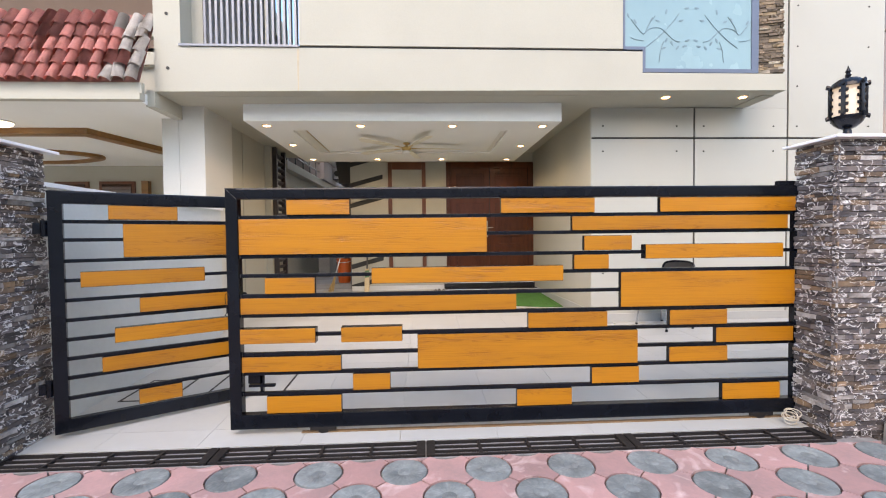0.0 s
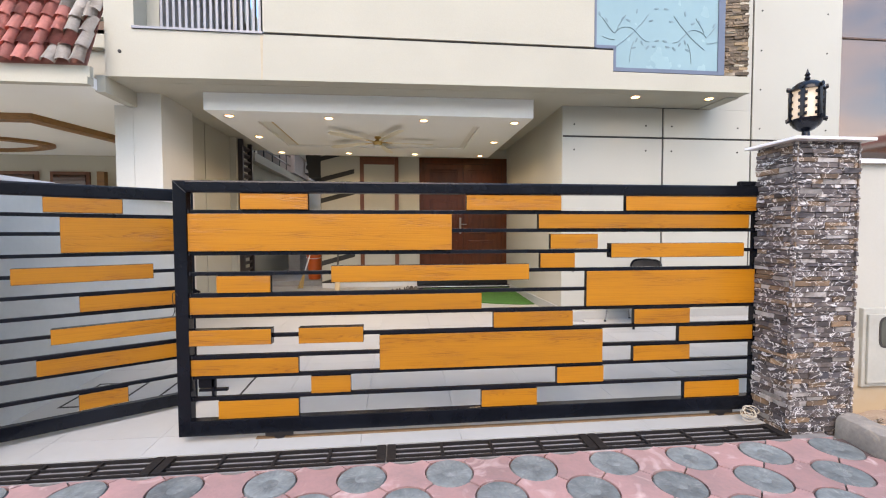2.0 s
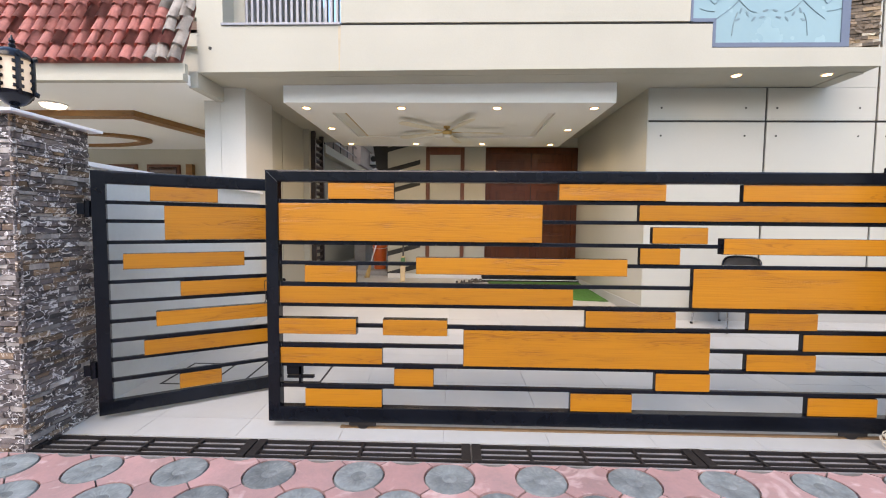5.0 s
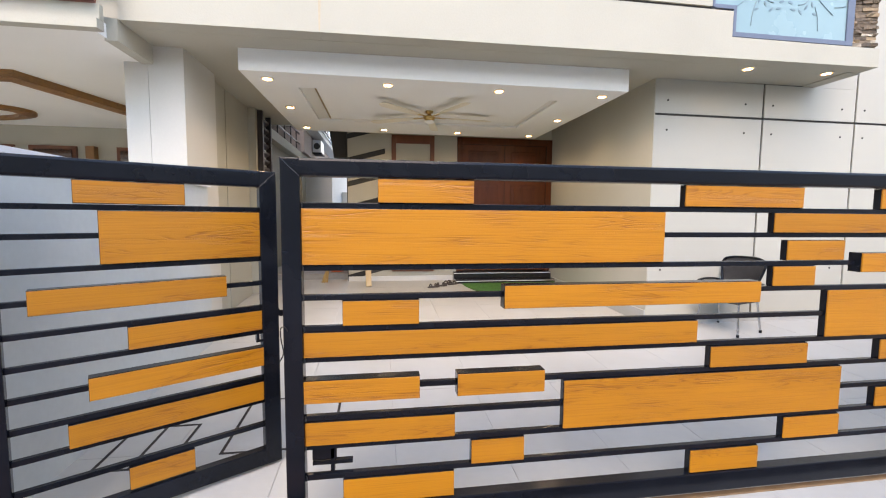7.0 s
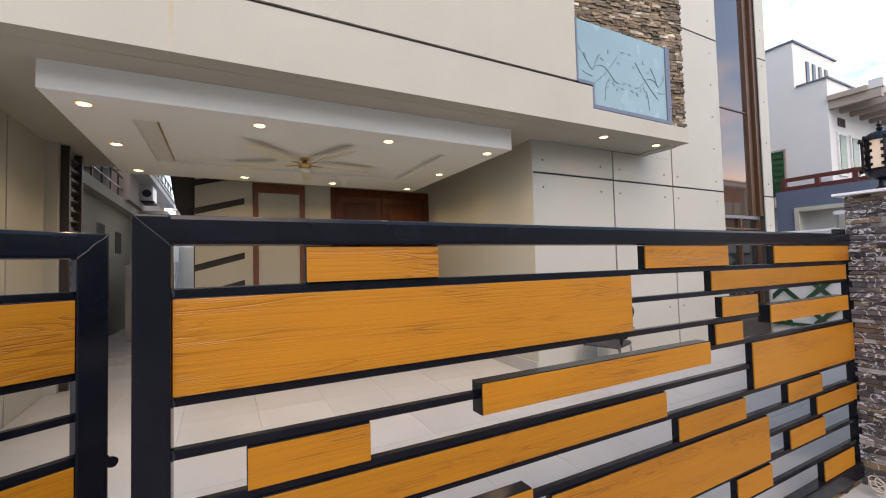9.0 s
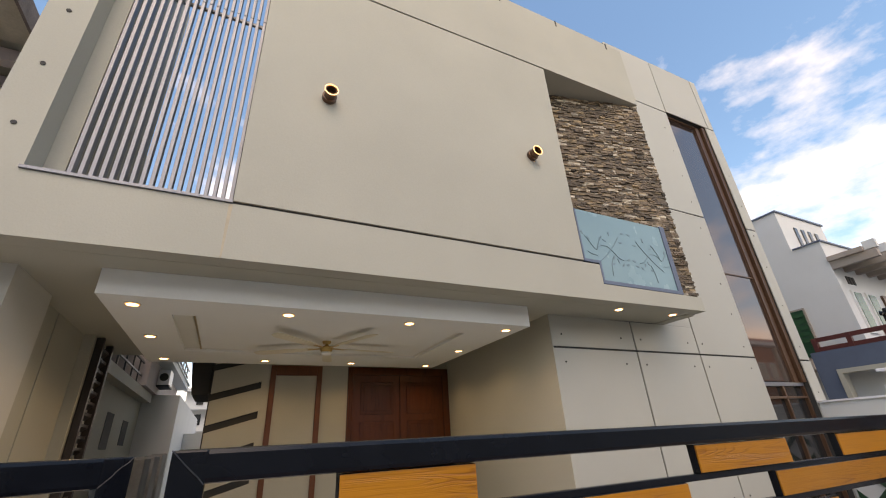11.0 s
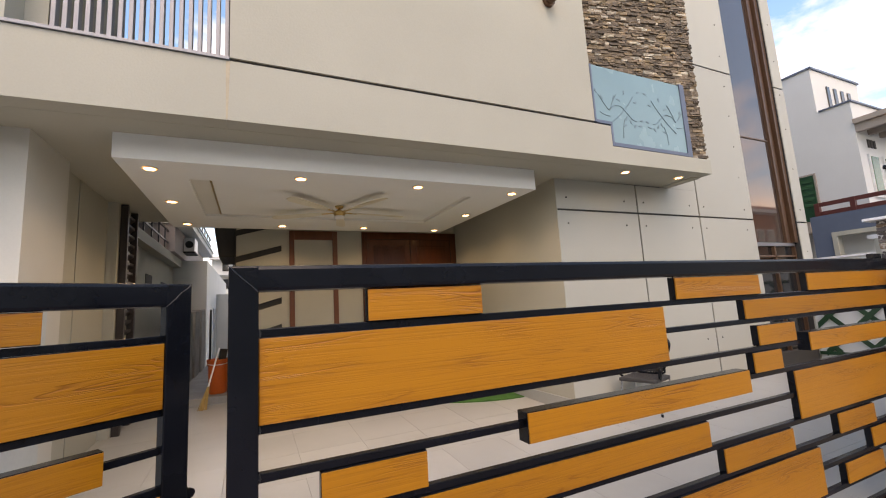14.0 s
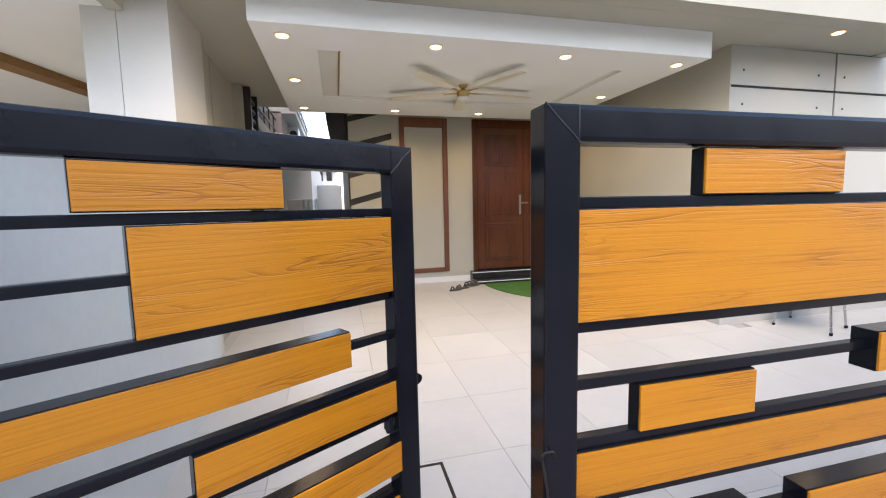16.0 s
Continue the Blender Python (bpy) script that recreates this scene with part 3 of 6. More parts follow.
BARS = (0.315, 0.473, 0.620, 0.767, 0.917, 1.070, 1.223, 1.368, 1.530, 1.668)
sliding = thing("sliding_gate", "black steel sliding gate with staggered orange wood boards, closed", "gate")
G = GATE_Y
rail(sliding, "top_rail", -1.469, 3.06, G - 0.012, G + 0.06, 1.802, 1.888, 0.014)
rail(sliding, "bottom_rail", -1.469, 3.06, G - 0.012, G + 0.06, 0.055, 0.165)
rail(sliding, "stile", -1.473, -1.385, G - 0.014, G + 0.062, 0.055, 1.886)
rail(sliding, "stile", 3.0, 3.06, G - 0.01, G + 0.06, 0.165, 1.80)
GAPS = {0.767: [(-0.822, -0.631), (-0.165, 3.0)], 1.530: [(0.499, 3.0)], 1.223: [(-1.385, -0.39), (1.09, 3.0)], 1.368: [(-1.385, 3.0)], 1.070: [(-1.385, 3.0)]}
for z in BARS:
    for x0, x1 in GAPS.get(z, [(-1.385, 3.0)]):
        rail(sliding, "bar", x0, x1, G + 0.016, G + 0.046, z - 0.014, z + 0.014, 0.003)
BOARDS = [
    (-1.027, -0.553, 1.682, 1.800), (0.61, 1.353, 1.682, 1.800), (1.88, 3.0, 1.682, 1.800),
    (-1.385, 0.499, 1.382, 1.655), (1.172, 2.935, 1.542, 1.656), (1.268, 1.652, 1.385, 1.502),
    (1.187, 1.466, 1.238, 1.354), (-1.20, -0.825, 1.083, 1.208), (1.562, 3.0, 0.931, 1.212),
    (-1.385, 0.728, 0.930, 1.056), (0.819, 1.454, 0.780, 0.903), (1.962, 2.436, 0.780, 0.903),
    (2.345, 2.99, 0.632, 0.754), (-0.049, 1.70, 0.484, 0.752), (-1.385, -0.637, 0.486, 0.606),
    (1.958, 2.44, 0.484, 0.607), (-0.551, -0.262, 0.328, 0.458), (1.327, 1.711, 0.328, 0.458),
    (-1.205, -0.639, 0.166, 0.300), (0.726, 1.167, 0.166, 0.300), (2.40, 2.883, 0.166, 0.300),
]
for x0, x1, z0, z1 in BOARDS:
    board(sliding, x0, x1, z0, z1, G, 0.045)
for x0, x1, z0, z1 in ((1.752, 2.88, 1.314, 1.428), (-0.393, 1.094, 1.152, 1.274), (-1.385, -0.822, 0.708, 0.824), (-0.631, -0.165, 0.706, 0.824)):
    board(sliding, x0, x1, z0, z1, G - 0.02, 0.075)
for x in (-0.78, 2.72):
    bm = bmesh.new()
    tube(bm, (x, G + 0.0, 0.045), (x, G + 0.045, 0.045), 0.045, 16)
    box(bm, x - 0.10, x + 0.10, G - 0.008, G + 0.0, 0.03, 0.12, 0.003)
    part("roller", bm, M_IRON, sliding, "dark steel track roller")
bm = bmesh.new()
box(bm, -1.36, -1.16, G + 0.055, G + 0.085, 0.355, 0.375, 0.002)
box(bm, -1.27, -1.25, G + 0.05, G + 0.09, 0.315, 0.47, 0.002)
box(bm, -1.36, -1.24, G + 0.05, G + 0.075, 0.385, 0.45, 0.004)
part("floor_bolt", bm, M_BLACK, sliding, "black drop bolt")
# small stays on top at the pier
rail(sliding, "stop_block", 2.86, 3.0, G + 0.01, G + 0.05, 1.888, 1.925)

# side gate, ajar, swung inwards; built along its own x from the hinge
HINGE = (-2.878, 3.173)
side = thing("wicket_gate", "black steel side gate with orange wood boards, standing ajar", "gate", at=pose(HINGE[0], HINGE[1], 0, 0, 0, 30.4))
L, E0, E1 = 1.408, 0.20, 1.31
rail(side, "top_rail", 0.12, L - 0.004, -0.03, 0.03, 1.785, 1.884, 0.014)
rail(side, "bottom_rail", 0.12, L - 0.004, -0.03, 0.03, 0.05, 0.15)
rail(side, "stile", 0.115, E0, -0.032, 0.032, 0.05, 1.882)
rail(side, "stile", E1, L, -0.032, 0.032, 0.05, 1.882)
for z, x1 in ((1.652, E1), (1.512, 0.56), (1.352, E1), (1.203, E1), (1.052, E1), (0.900, E1), (0.752, E1), (0.605, E1), (0.458, E1), (0.302, E1)):
    rail(side, "bar", E0, x1, -0.004, 0.026, z - 0.014, z + 0.014, 0.003)
SIDE_BOARDS = [(0.468, 0.929, 1.669, 1.783, 0), (0.557, E1, 1.368, 1.637, 0), (0.292, 1.116, 1.148, 1.268, 0.02), (0.651, E1, 0.916, 1.038, 0), (0.487, E1, 0.694, 0.812, 0.02), (0.402, E1, 0.470, 0.590, 0), (0.628, 0.929, 0.165, 0.288, 0)]
for x0, x1, z0, z1, fwd in SIDE_BOARDS:
    board(side, x0, x1, z0, z1, -0.026 - fwd, 0.05 + fwd)
for z in (0.4, 1.6):
    bm = bmesh.new()
    tube(bm, (0.09, 0, z - 0.06), (0.09, 0, z + 0.06), 0.022, 12)
    box(bm, 0.03, 0.09, -0.008, 0.008, z - 0.04, z + 0.04, 0.002)
    part("hinge", bm, M_BLACK, side, "black barrel hinge")
bm = bmesh.new()
box(bm, L - 0.13, L - 0.115, -0.02, 0.02, 0.845, 0.905, 0.003)
box(bm, L - 0.09, L - 0.075, -0.02, 0.02, 0.845, 0.905, 0.003)
box(bm, L - 0.13, L - 0.075, -0.005, 0.01, 0.835, 0.85, 0.003)
part("latch", bm, M_BLACK, side, "black sliding latch")
bm = bmesh.new()
box(bm, L, L + 0.012, -0.01, 0.01, 0.99, 1.03, 0.002)
tube(bm, (L + 0.022, -0.008, 1.0), (L + 0.022, 0.008, 1.0), 0.02, 14)
part("lock_ring", bm, M_BLACK, side, "black lock eye")

# weld beads at the mitred corners and at the bars' ends
M_WELD = mat("weld_grey", (0.020, 0.022, 0.026), 0.35, metal=0.2, var=0.3, scale=30)


def weld(parent, pts, r):
    bm = bmesh.new()
    sweep(bm, pts, r, 6, 3)
    part("weld_bead", bm, M_WELD, parent, "grey weld bead")


rnd = random.Random(12)
for parent, p, q in ((side, (L - 0.003, -0.0325, 1.881), (E1 + 0.002, -0.0325, 1.787)), (sliding, (-1.471, G - 0.0145, 1.884), (-1.387, G - 0.0145, 1.803))):
    weld(parent, [tuple(a + (b - a) * k / 6 + (rnd.uniform(-0.003, 0.003) if i != 1 else 0) for i, (a, b) in enumerate(zip(p, q))) for k in range(7)], 0.002)
for z in BARS:
    weld(sliding, [(-1.386, G + 0.014, z - 0.012), (-1.381, G + 0.012, z + rnd.uniform(-0.004, 0.004)), (-1.386, G + 0.014, z + 0.013)], 0.0045)
bm = bmesh.new()
sweep(bm, [(-1.450, G - 0.022, 1.075), (-1.462, G - 0.034, 1.098), (-1.482, G - 0.024, 1.085), (-1.478, G - 0.030, 1.03), (-1.470, G - 0.026, 0.97), (-1.488, G - 0.020, 0.93)], 0.0028, 6, 4)
part("tie_wire", bm, M_IRON, sliding, "thin bent tie wire", smooth=True)

# ---- pillars clad in ledger stone ----
def ledger(u0, u1, z0, z1, row, seed, long=(0.06, 0.21), proud=(0.006, 0.028)):
    """Stone strips on a face: (start, end, foot, head, how far proud, kind)."""
    rnd = random.Random(seed)
    out, z = [], z0
    while z < z1 - 0.004:
        h = min(row * rnd.uniform(0.7, 1.35), z1 - z)
        u = u0
        while u < u1 - 0.005:
            n = min(rnd.uniform(*long), u1 - u)
            if u1 - (u + n) < 0.03:
                n = u1 - u
            k = rnd.random()
            out.append((u, u + n - 0.002, z, z + h - 0.002, rnd.uniform(*proud), 2 if k < 0.10 else (1 if k < 0.27 else 0)))
            u += n
        z += h
    return out


STONES = (M_STONE, M_STONE_RUST, M_STONE_PALE)


def stone_unit(seed, material):
    """One split stone strip of unit size, with a broken face."""
    rnd = random.Random(seed)
    bm = bmesh.new()
    box(bm, 0, 1, -1, 0, 0, 1)
    bmesh.ops.subdivide_edges(bm, edges=[e for e in bm.edges if abs(e.verts[0].co.x - e.verts[1].co.x) > 0.5], cuts=2)
    for v in bm.verts:
        if v.co.y < -0.5:
            v.co.y += rnd.uniform(-0.1, 0.55)
            v.co.z = 0.5 + (v.co.z - 0.5) * rnd.uniform(0.8, 1.0)
    return done("stone", bm, material)


UNITS = [[stone_unit(10 * k + i, m) for i in range(5)] for k, m in enumerate(STONES)]
NICHE_STONES = (
    mat("umber_stone", (0.22, 0.155, 0.10), 0.75, var=0.5, scale=7, fine=50, bump=0.6, bdist=0.008, col2=(0.07, 0.058, 0.042), piece=0.5, placed=True),
    mat("ochre_stone", (0.38, 0.27, 0.155), 0.75, var=0.5, scale=7, fine=50, bump=0.6, bdist=0.008, col2=(0.14, 0.10, 0.06), piece=0.4, placed=True),
    mat("sand_stone", (0.62, 0.54, 0.42), 0.75, var=0.4, scale=7, fine=50, bump=0.6, bdist=0.008, col2=(0.26, 0.21, 0.15), piece=0.3, placed=True))
NICHE_UNITS = [[stone_unit(40 + 10 * k + i, m) for i in range(5)] for k, m in enumerate(NICHE_STONES)]


def clad(parent, face, pieces, picked, units=UNITS):
    """Lay the pieces on a face (a pose whose x runs along, -y outwards): picked(u, z) become stones of their own, the rest is joined."""
    rest = [[[], []] for _ in STONES]
    for i, (u0, u1, z0, z1, d, k) in enumerate(pieces):
        m = face @ Matrix.Translation((u0, 0, z0)) @ Matrix.Diagonal((u1 - u0, d, z1 - z0, 1))
        me = units[k][i % 5]
        if picked(u0, z0):
            s = new("stone", me)
            s.parent = parent
            s.matrix_world = m
        else:
            vs, fs = rest[k]
            o = len(vs)
            vs.extend(m @ v.co for v in me.vertices)
            fs.extend([o + j for j in p.vertices] for p in me.polygons)
    for k, (vs, fs) in enumerate(rest):
        if vs:
            me = bpy.data.meshes.new("split_stone")
            me.from_pydata(vs, [], fs)
            me.materials.append(units[k][0].materials[0])
            ob = tagged(new("split_stone", me), kind="stuff")
            ob.parent = parent


def pillar(x0, x1, y0, y1, top, seed):
    p = thing("gate_pillar", "square gate pillar clad in dark split ledger stone, white cap", "pillar", "gate pillars")
    bm = bmesh.new()
    box(bm, x0 + 0.025, x1 - 0.025, y0 + 0.025, y1 - 0.025, -0.06, top)
    part("core", bm, M_MORTAR, p)
    bm = bmesh.new()
    box(bm, x0 - 0.055, x1 + 0.055, y0 - 0.055, y1 + 0.055, top, top + 0.022, 0.005)
    part("cap", bm, M_COPING, p, "thin white marble cap")
    i = 0.026
    front = pose(x0, y0 + i, 0)
    east = pose(x1 - i, y0, 0, 0, 0, 90)
    west = pose(x0 + i, y1, 0, 0, 0, -90)
    w, d = x1 - x0, y1 - y0
    clad(p, front, ledger(0, w, -0.05, top, 0.034, seed), lambda u, z: 1.0 < z < 1.75)
    clad(p, east, ledger(0, d, -0.05, top, 0.034, seed + 1), lambda u, z: x0 < 0 and 0.9 < z < 1.75)
    clad(p, west, ledger(0, d, -0.05, top, 0.034, seed + 2), lambda u, z: x0 > 0 and 0.9 < z < 1.75)
    return p


pillar(2.985, 3.53, 2.86, 3.205, 2.178, 1)
pillar(-3.43, -2.885, 2.80, 3.36, 2.178, 5)

# ---- porch: ceiling box, lights, fan ----
BX0, BX1, BY0, BY1, BZ = -2.56, 2.10, 6.17, 9.42, 3.215
drop = thing("dropped_ceiling", "white gypsum ceiling box with a shallow tray and inlaid trims", "ceiling panel")
bm = bmesh.new()
RX0, RX1, RY0, RY1 = -2.03, 1.40, 6.72, 8.52
for b in ((BX0, RX0, BY0, BY1), (RX1, BX1, BY0, BY1), (RX0, RX1, BY0, RY0), (RX0, RX1, RY1, BY1)):
    box(bm, *b, BZ, 3.51)
part("rim", bm, M_CEIL, drop)
bm = bmesh.new()
box(bm, RX0, RX1, RY0, RY1, BZ + 0.035, 3.51)
part("tray", bm, M_TRAY, drop, "recess, slightly darker and more beige than the rim")
bm = bmesh.new()
box(bm, RX0 + 0.21, RX1 - 0.1, RY0 + 0.02, RY1 - 0.14, BZ + 0.012, BZ + 0.034, 0.004)
part("tray_panel", bm, M_CEIL, drop)
for x0, x1, y0, y1 in ((-1.835, -1.815, 6.76, 8.4),):
    bm = bmesh.new()
    box(bm, x0, x1, y0, y1, BZ + 0.004, BZ + 0.014, 0.002)
    part("gold_trim", bm, M_GOLD, drop, "thin gold inlay")


BULB = bpy.data.lights.new("bulb", "SPOT")
BULB.energy, BULB.color, BULB.shadow_soft_size = 6.5, (1.0, 0.85, 0.64), 0.04
BULB.spot_size, BULB.spot_blend = radians(150), 0.8

DIM_BULB = BULB.copy()
DIM_BULB.energy = 1.2


def downlight(x, y, z):
    d = thing("downlight", "round recessed white downlight, lit warm", "ceiling light", "downlights of the porch", pose(x, y, z))
    bm = bmesh.new()
    lathe(bm, [(0.052, -0.001), (0.066, -0.009), (0.072, -0.004), (0.072, 0.004)], seg=24)
    part("ring", bm, M_WHITE, d, smooth=True)
    # added glowing ring: the lens's warm bloom as emission
    bm = bmesh.new()
    lathe(bm, [(0.0505, -0.0100), (0.054, -0.0112), (0.060, -0.0102), (0.060, -0.006)], seg=20, caps=False)
    part("baffle", bm, M_HALO, d, "orange halo of the lens, glowing by itself", smooth=True)
    bulb = new("bulb", BULB)
    bulb.parent = d
    bulb.location = (0, 0, -0.03)
    bm = bmesh.new()
    lathe(bm, [(0.002, -0.0105), (0.05, -0.0105), (0.051, -0.0015)], seg=20)
    part("lens", bm, M_LED, d, "glowing warm lens")
    return d


first = downlight(-2.32, 6.42, BZ)
for x, y in [(-0.92, 6.42), (0.48, 6.42), (1.88, 6.42), (-2.33, 7.72), (1.87, 7.8), (-2.33, 9.12), (-0.95, 9.1), (0.44, 9.1), (1.87, 9.15)]:
    copy_thing(first, pose(x, y, BZ))
for x in (3.55, 4.71):
    for o in copy_thing(first, pose(x, 5.92, ceil_z(x) - 0.002)).children:
        if o.type == "LIGHT":
            o.data = DIM_BULB

fan = thing("ceiling_fan", "gold and cream ceiling fan with five blades, at rest", "fan", at=pose(-0.27, 7.64, 3.125))
bm = bmesh.new()
lathe(bm, [(0.02, -0.055), (0.06, -0.045), (0.085, -0.015), (0.085, 0.015), (0.05, 0.035), (0.03, 0.045), (0.018, 0.06), (0.05, 0.07), (0.062, 0.101)], seg=24)
part("motor", bm, M_GOLD, fan, smooth=True)
bm = bmesh.new()
lathe(bm, [(0.004, -0.085), (0.05, -0.08), (0.078, -0.064), (0.074, -0.046)], seg=24)
part("cap", bm, M_CEIL, fan, "cream glass cap", smooth=True)
for k in range(5):
    a = radians(7 + 72 * k)
    r = Matrix.Rotation(a, 4, "Z")
    bm = bmesh.new()
    pts = [(0.18, -0.035), (0.45, -0.07), (0.92, -0.085), (1.0, -0.045), (1.0, 0.035), (0.92, 0.06), (0.45, 0.055), (0.18, 0.03)]
    prism(bm, [(x, y, 0.005 + 0.12 * y) for x, y in pts], (0, 0, 0.008))
    bmesh.ops.transform(bm, matrix=r, verts=bm.verts)
    blade = part("blade", bm, M_FANB, fan)
    bm = bmesh.new()
    box(bm, 0.08, 0.26, -0.018, 0.018, 0.0, 0.012, 0.003)
    bmesh.ops.transform(bm, matrix=r, verts=bm.verts)
    part("bracket", bm, M_GOLD, blade)

# ---- front door ----
door = thing("front_door", "dark brown double front door with raised panels, closed", "door")
DY = BACK_Y
bm = bmesh.new()
box(bm, 0.57, 0.69, DY - 0.05, DY + 0.12, 0.46, 3.27, 0.006)
box(bm, 2.52, 2.645, DY - 0.05, DY + 0.12, 0.46, 3.27, 0.006)
box(bm, 0.69, 2.52, DY - 0.05, DY + 0.12, 3.13, 3.27, 0.006)
part("door_frame", bm, M_DOOR, door)
for off in (0.03, 0.075):
    bm = bmesh.new()
    box(bm, 0.57 + off, 0.60 + off, DY - 0.075, DY - 0.048, 0.46, 3.25, 0.01)
    part("moulding", bm, M_DOOR, door)
for x0, x1 in ((0.69, 1.60), (1.61, 2.52)):
    bm = bmesh.new()
    box(bm, x0, x1, DY, DY + 0.05, 0.47, 3.13, 0.004)
    leaf = part("leaf", bm, M_DOOR, door)
    for z0, z1 in ((0.62, 1.35), (1.5, 2.3), (2.42, 3.0)):
        bm = bmesh.new()
        box(bm, x0 + 0.13, x1 - 0.13, DY - 0.018, DY + 0.002, z0, z1, 0.014)
        box(bm, x0 + 0.19, x1 - 0.19, DY - 0.03, DY - 0.016, z0 + 0.06, z1 - 0.06, 0.01)
        part("raised_panel", bm, M_DOOR, leaf)
bm = bmesh.new()
box(bm, 1.515, 1.56, DY - 0.012, DY, 1.50, 1.88, 0.006)
tube(bm, (1.54, DY - 0.05, 1.72), (1.54, DY, 1.72), 0.012)
tube(bm, (1.54, DY - 0.05, 1.72), (1.68, DY - 0.05, 1.72), 0.011)
part("handle", bm, mat("satin_steel", (0.32, 0.29, 0.25), 0.35, metal=0.8), door, "brushed steel lever handle on a long plate")
steps = thing("entrance_step", "black granite steps with a pale nosing before the door", "step")
for y, z0, z1 in ((DY - 0.42, 0.18, 0.325), (DY - 0.16, 0.325, 0.455)):
    bm = bmesh.new()
    box(bm, 0.50, 2.64, y, DY - 0.01, z0, z1, 0.006)
    tread = part("tread", bm, M_GRANITE, steps)
    bm = bmesh.new()
    box(bm, 0.50, 2.64, y - 0.004, y + 0.01, z1 - 0.03, z1 - 0.018)
    part("nosing", bm, M_COPING, tread, "pale inlaid line")

trim = thing("wall_trim", "dark wood frame round a plain cream panel", "wall panel")
for b in ((-0.79, -0.70, 0.47, 3.27), (0.0, 0.09, 0.47, 3.27), (-0.70, 0.0, 0.47, 0.55), (-0.70, 0.0, 3.10, 3.27)):
    bm = bmesh.new()
    box(bm, b[0], b[1], DY - 0.045, DY - 0.002, b[2], b[3], 0.008)
    part("trim_board", bm, M_TRIMW, trim)
bm = bmesh.new()
box(bm, -0.70, 0.0, DY - 0.012, DY - 0.002, 0.55, 3.10)
part("inner_panel", bm, M_PAINT, trim)

# quarter-round turf mat on the sloping floor
bm = bmesh.new()
cx, cy, rr = 2.60, 9.40, 1.98
pts = [(cx, cy)] + [(cx - rr * math.cos(radians(a)), cy - (rr - 0.15) * math.sin(radians(a))) for a in range(0, 91, 5)]
prism(bm, [(x, y, floor_z(y) + 0.002) for x, y in pts], (0, 0, 0.014))
solo("door_mat", bm, M_MAT, "green artificial-turf quarter-round mat on the porch floor", "mat")

M_SHOE = mat("worn_leather", (0.06, 0.05, 0.045), 0.7, var=0.4, scale=20)


def slipper(x, y, turn):
    s = thing("sandal", "dark worn strap sandal on the porch floor", "shoe", "sandals by the door", pose(x, y, floor_z(y), 0, 0, turn))
    bm = bmesh.new()
    pts = [(0.13 * math.cos(a), 0.045 * math.sin(a) * (1.15 if math.cos(a) > 0 else 0.85), 0) for a in [i * math.pi / 8 for i in range(16)]]
    prism(bm, pts, (0, 0, 0.022))
    part("sole", bm, M_SHOE, s)
    for cx0 in (0.05, -0.06):
        bm = bmesh.new()
        for i in range(8):
            a0, a1 = math.pi * i / 8, math.pi * (i + 1) / 8
            tube(bm, (cx0, 0.046 * math.cos(a0), 0.018 + 0.05 * math.sin(a0)), (cx0, 0.046 * math.cos(a1), 0.018 + 0.05 * math.sin(a1)), 0.013, 6)
        part("strap", bm, M_SHOE, s)


slipper(0.0, 9.12, 20)
slipper(0.16, 9.22, 10)
slipper(0.33, 9.42, 40)
slipper(0.42, 9.36, 30)


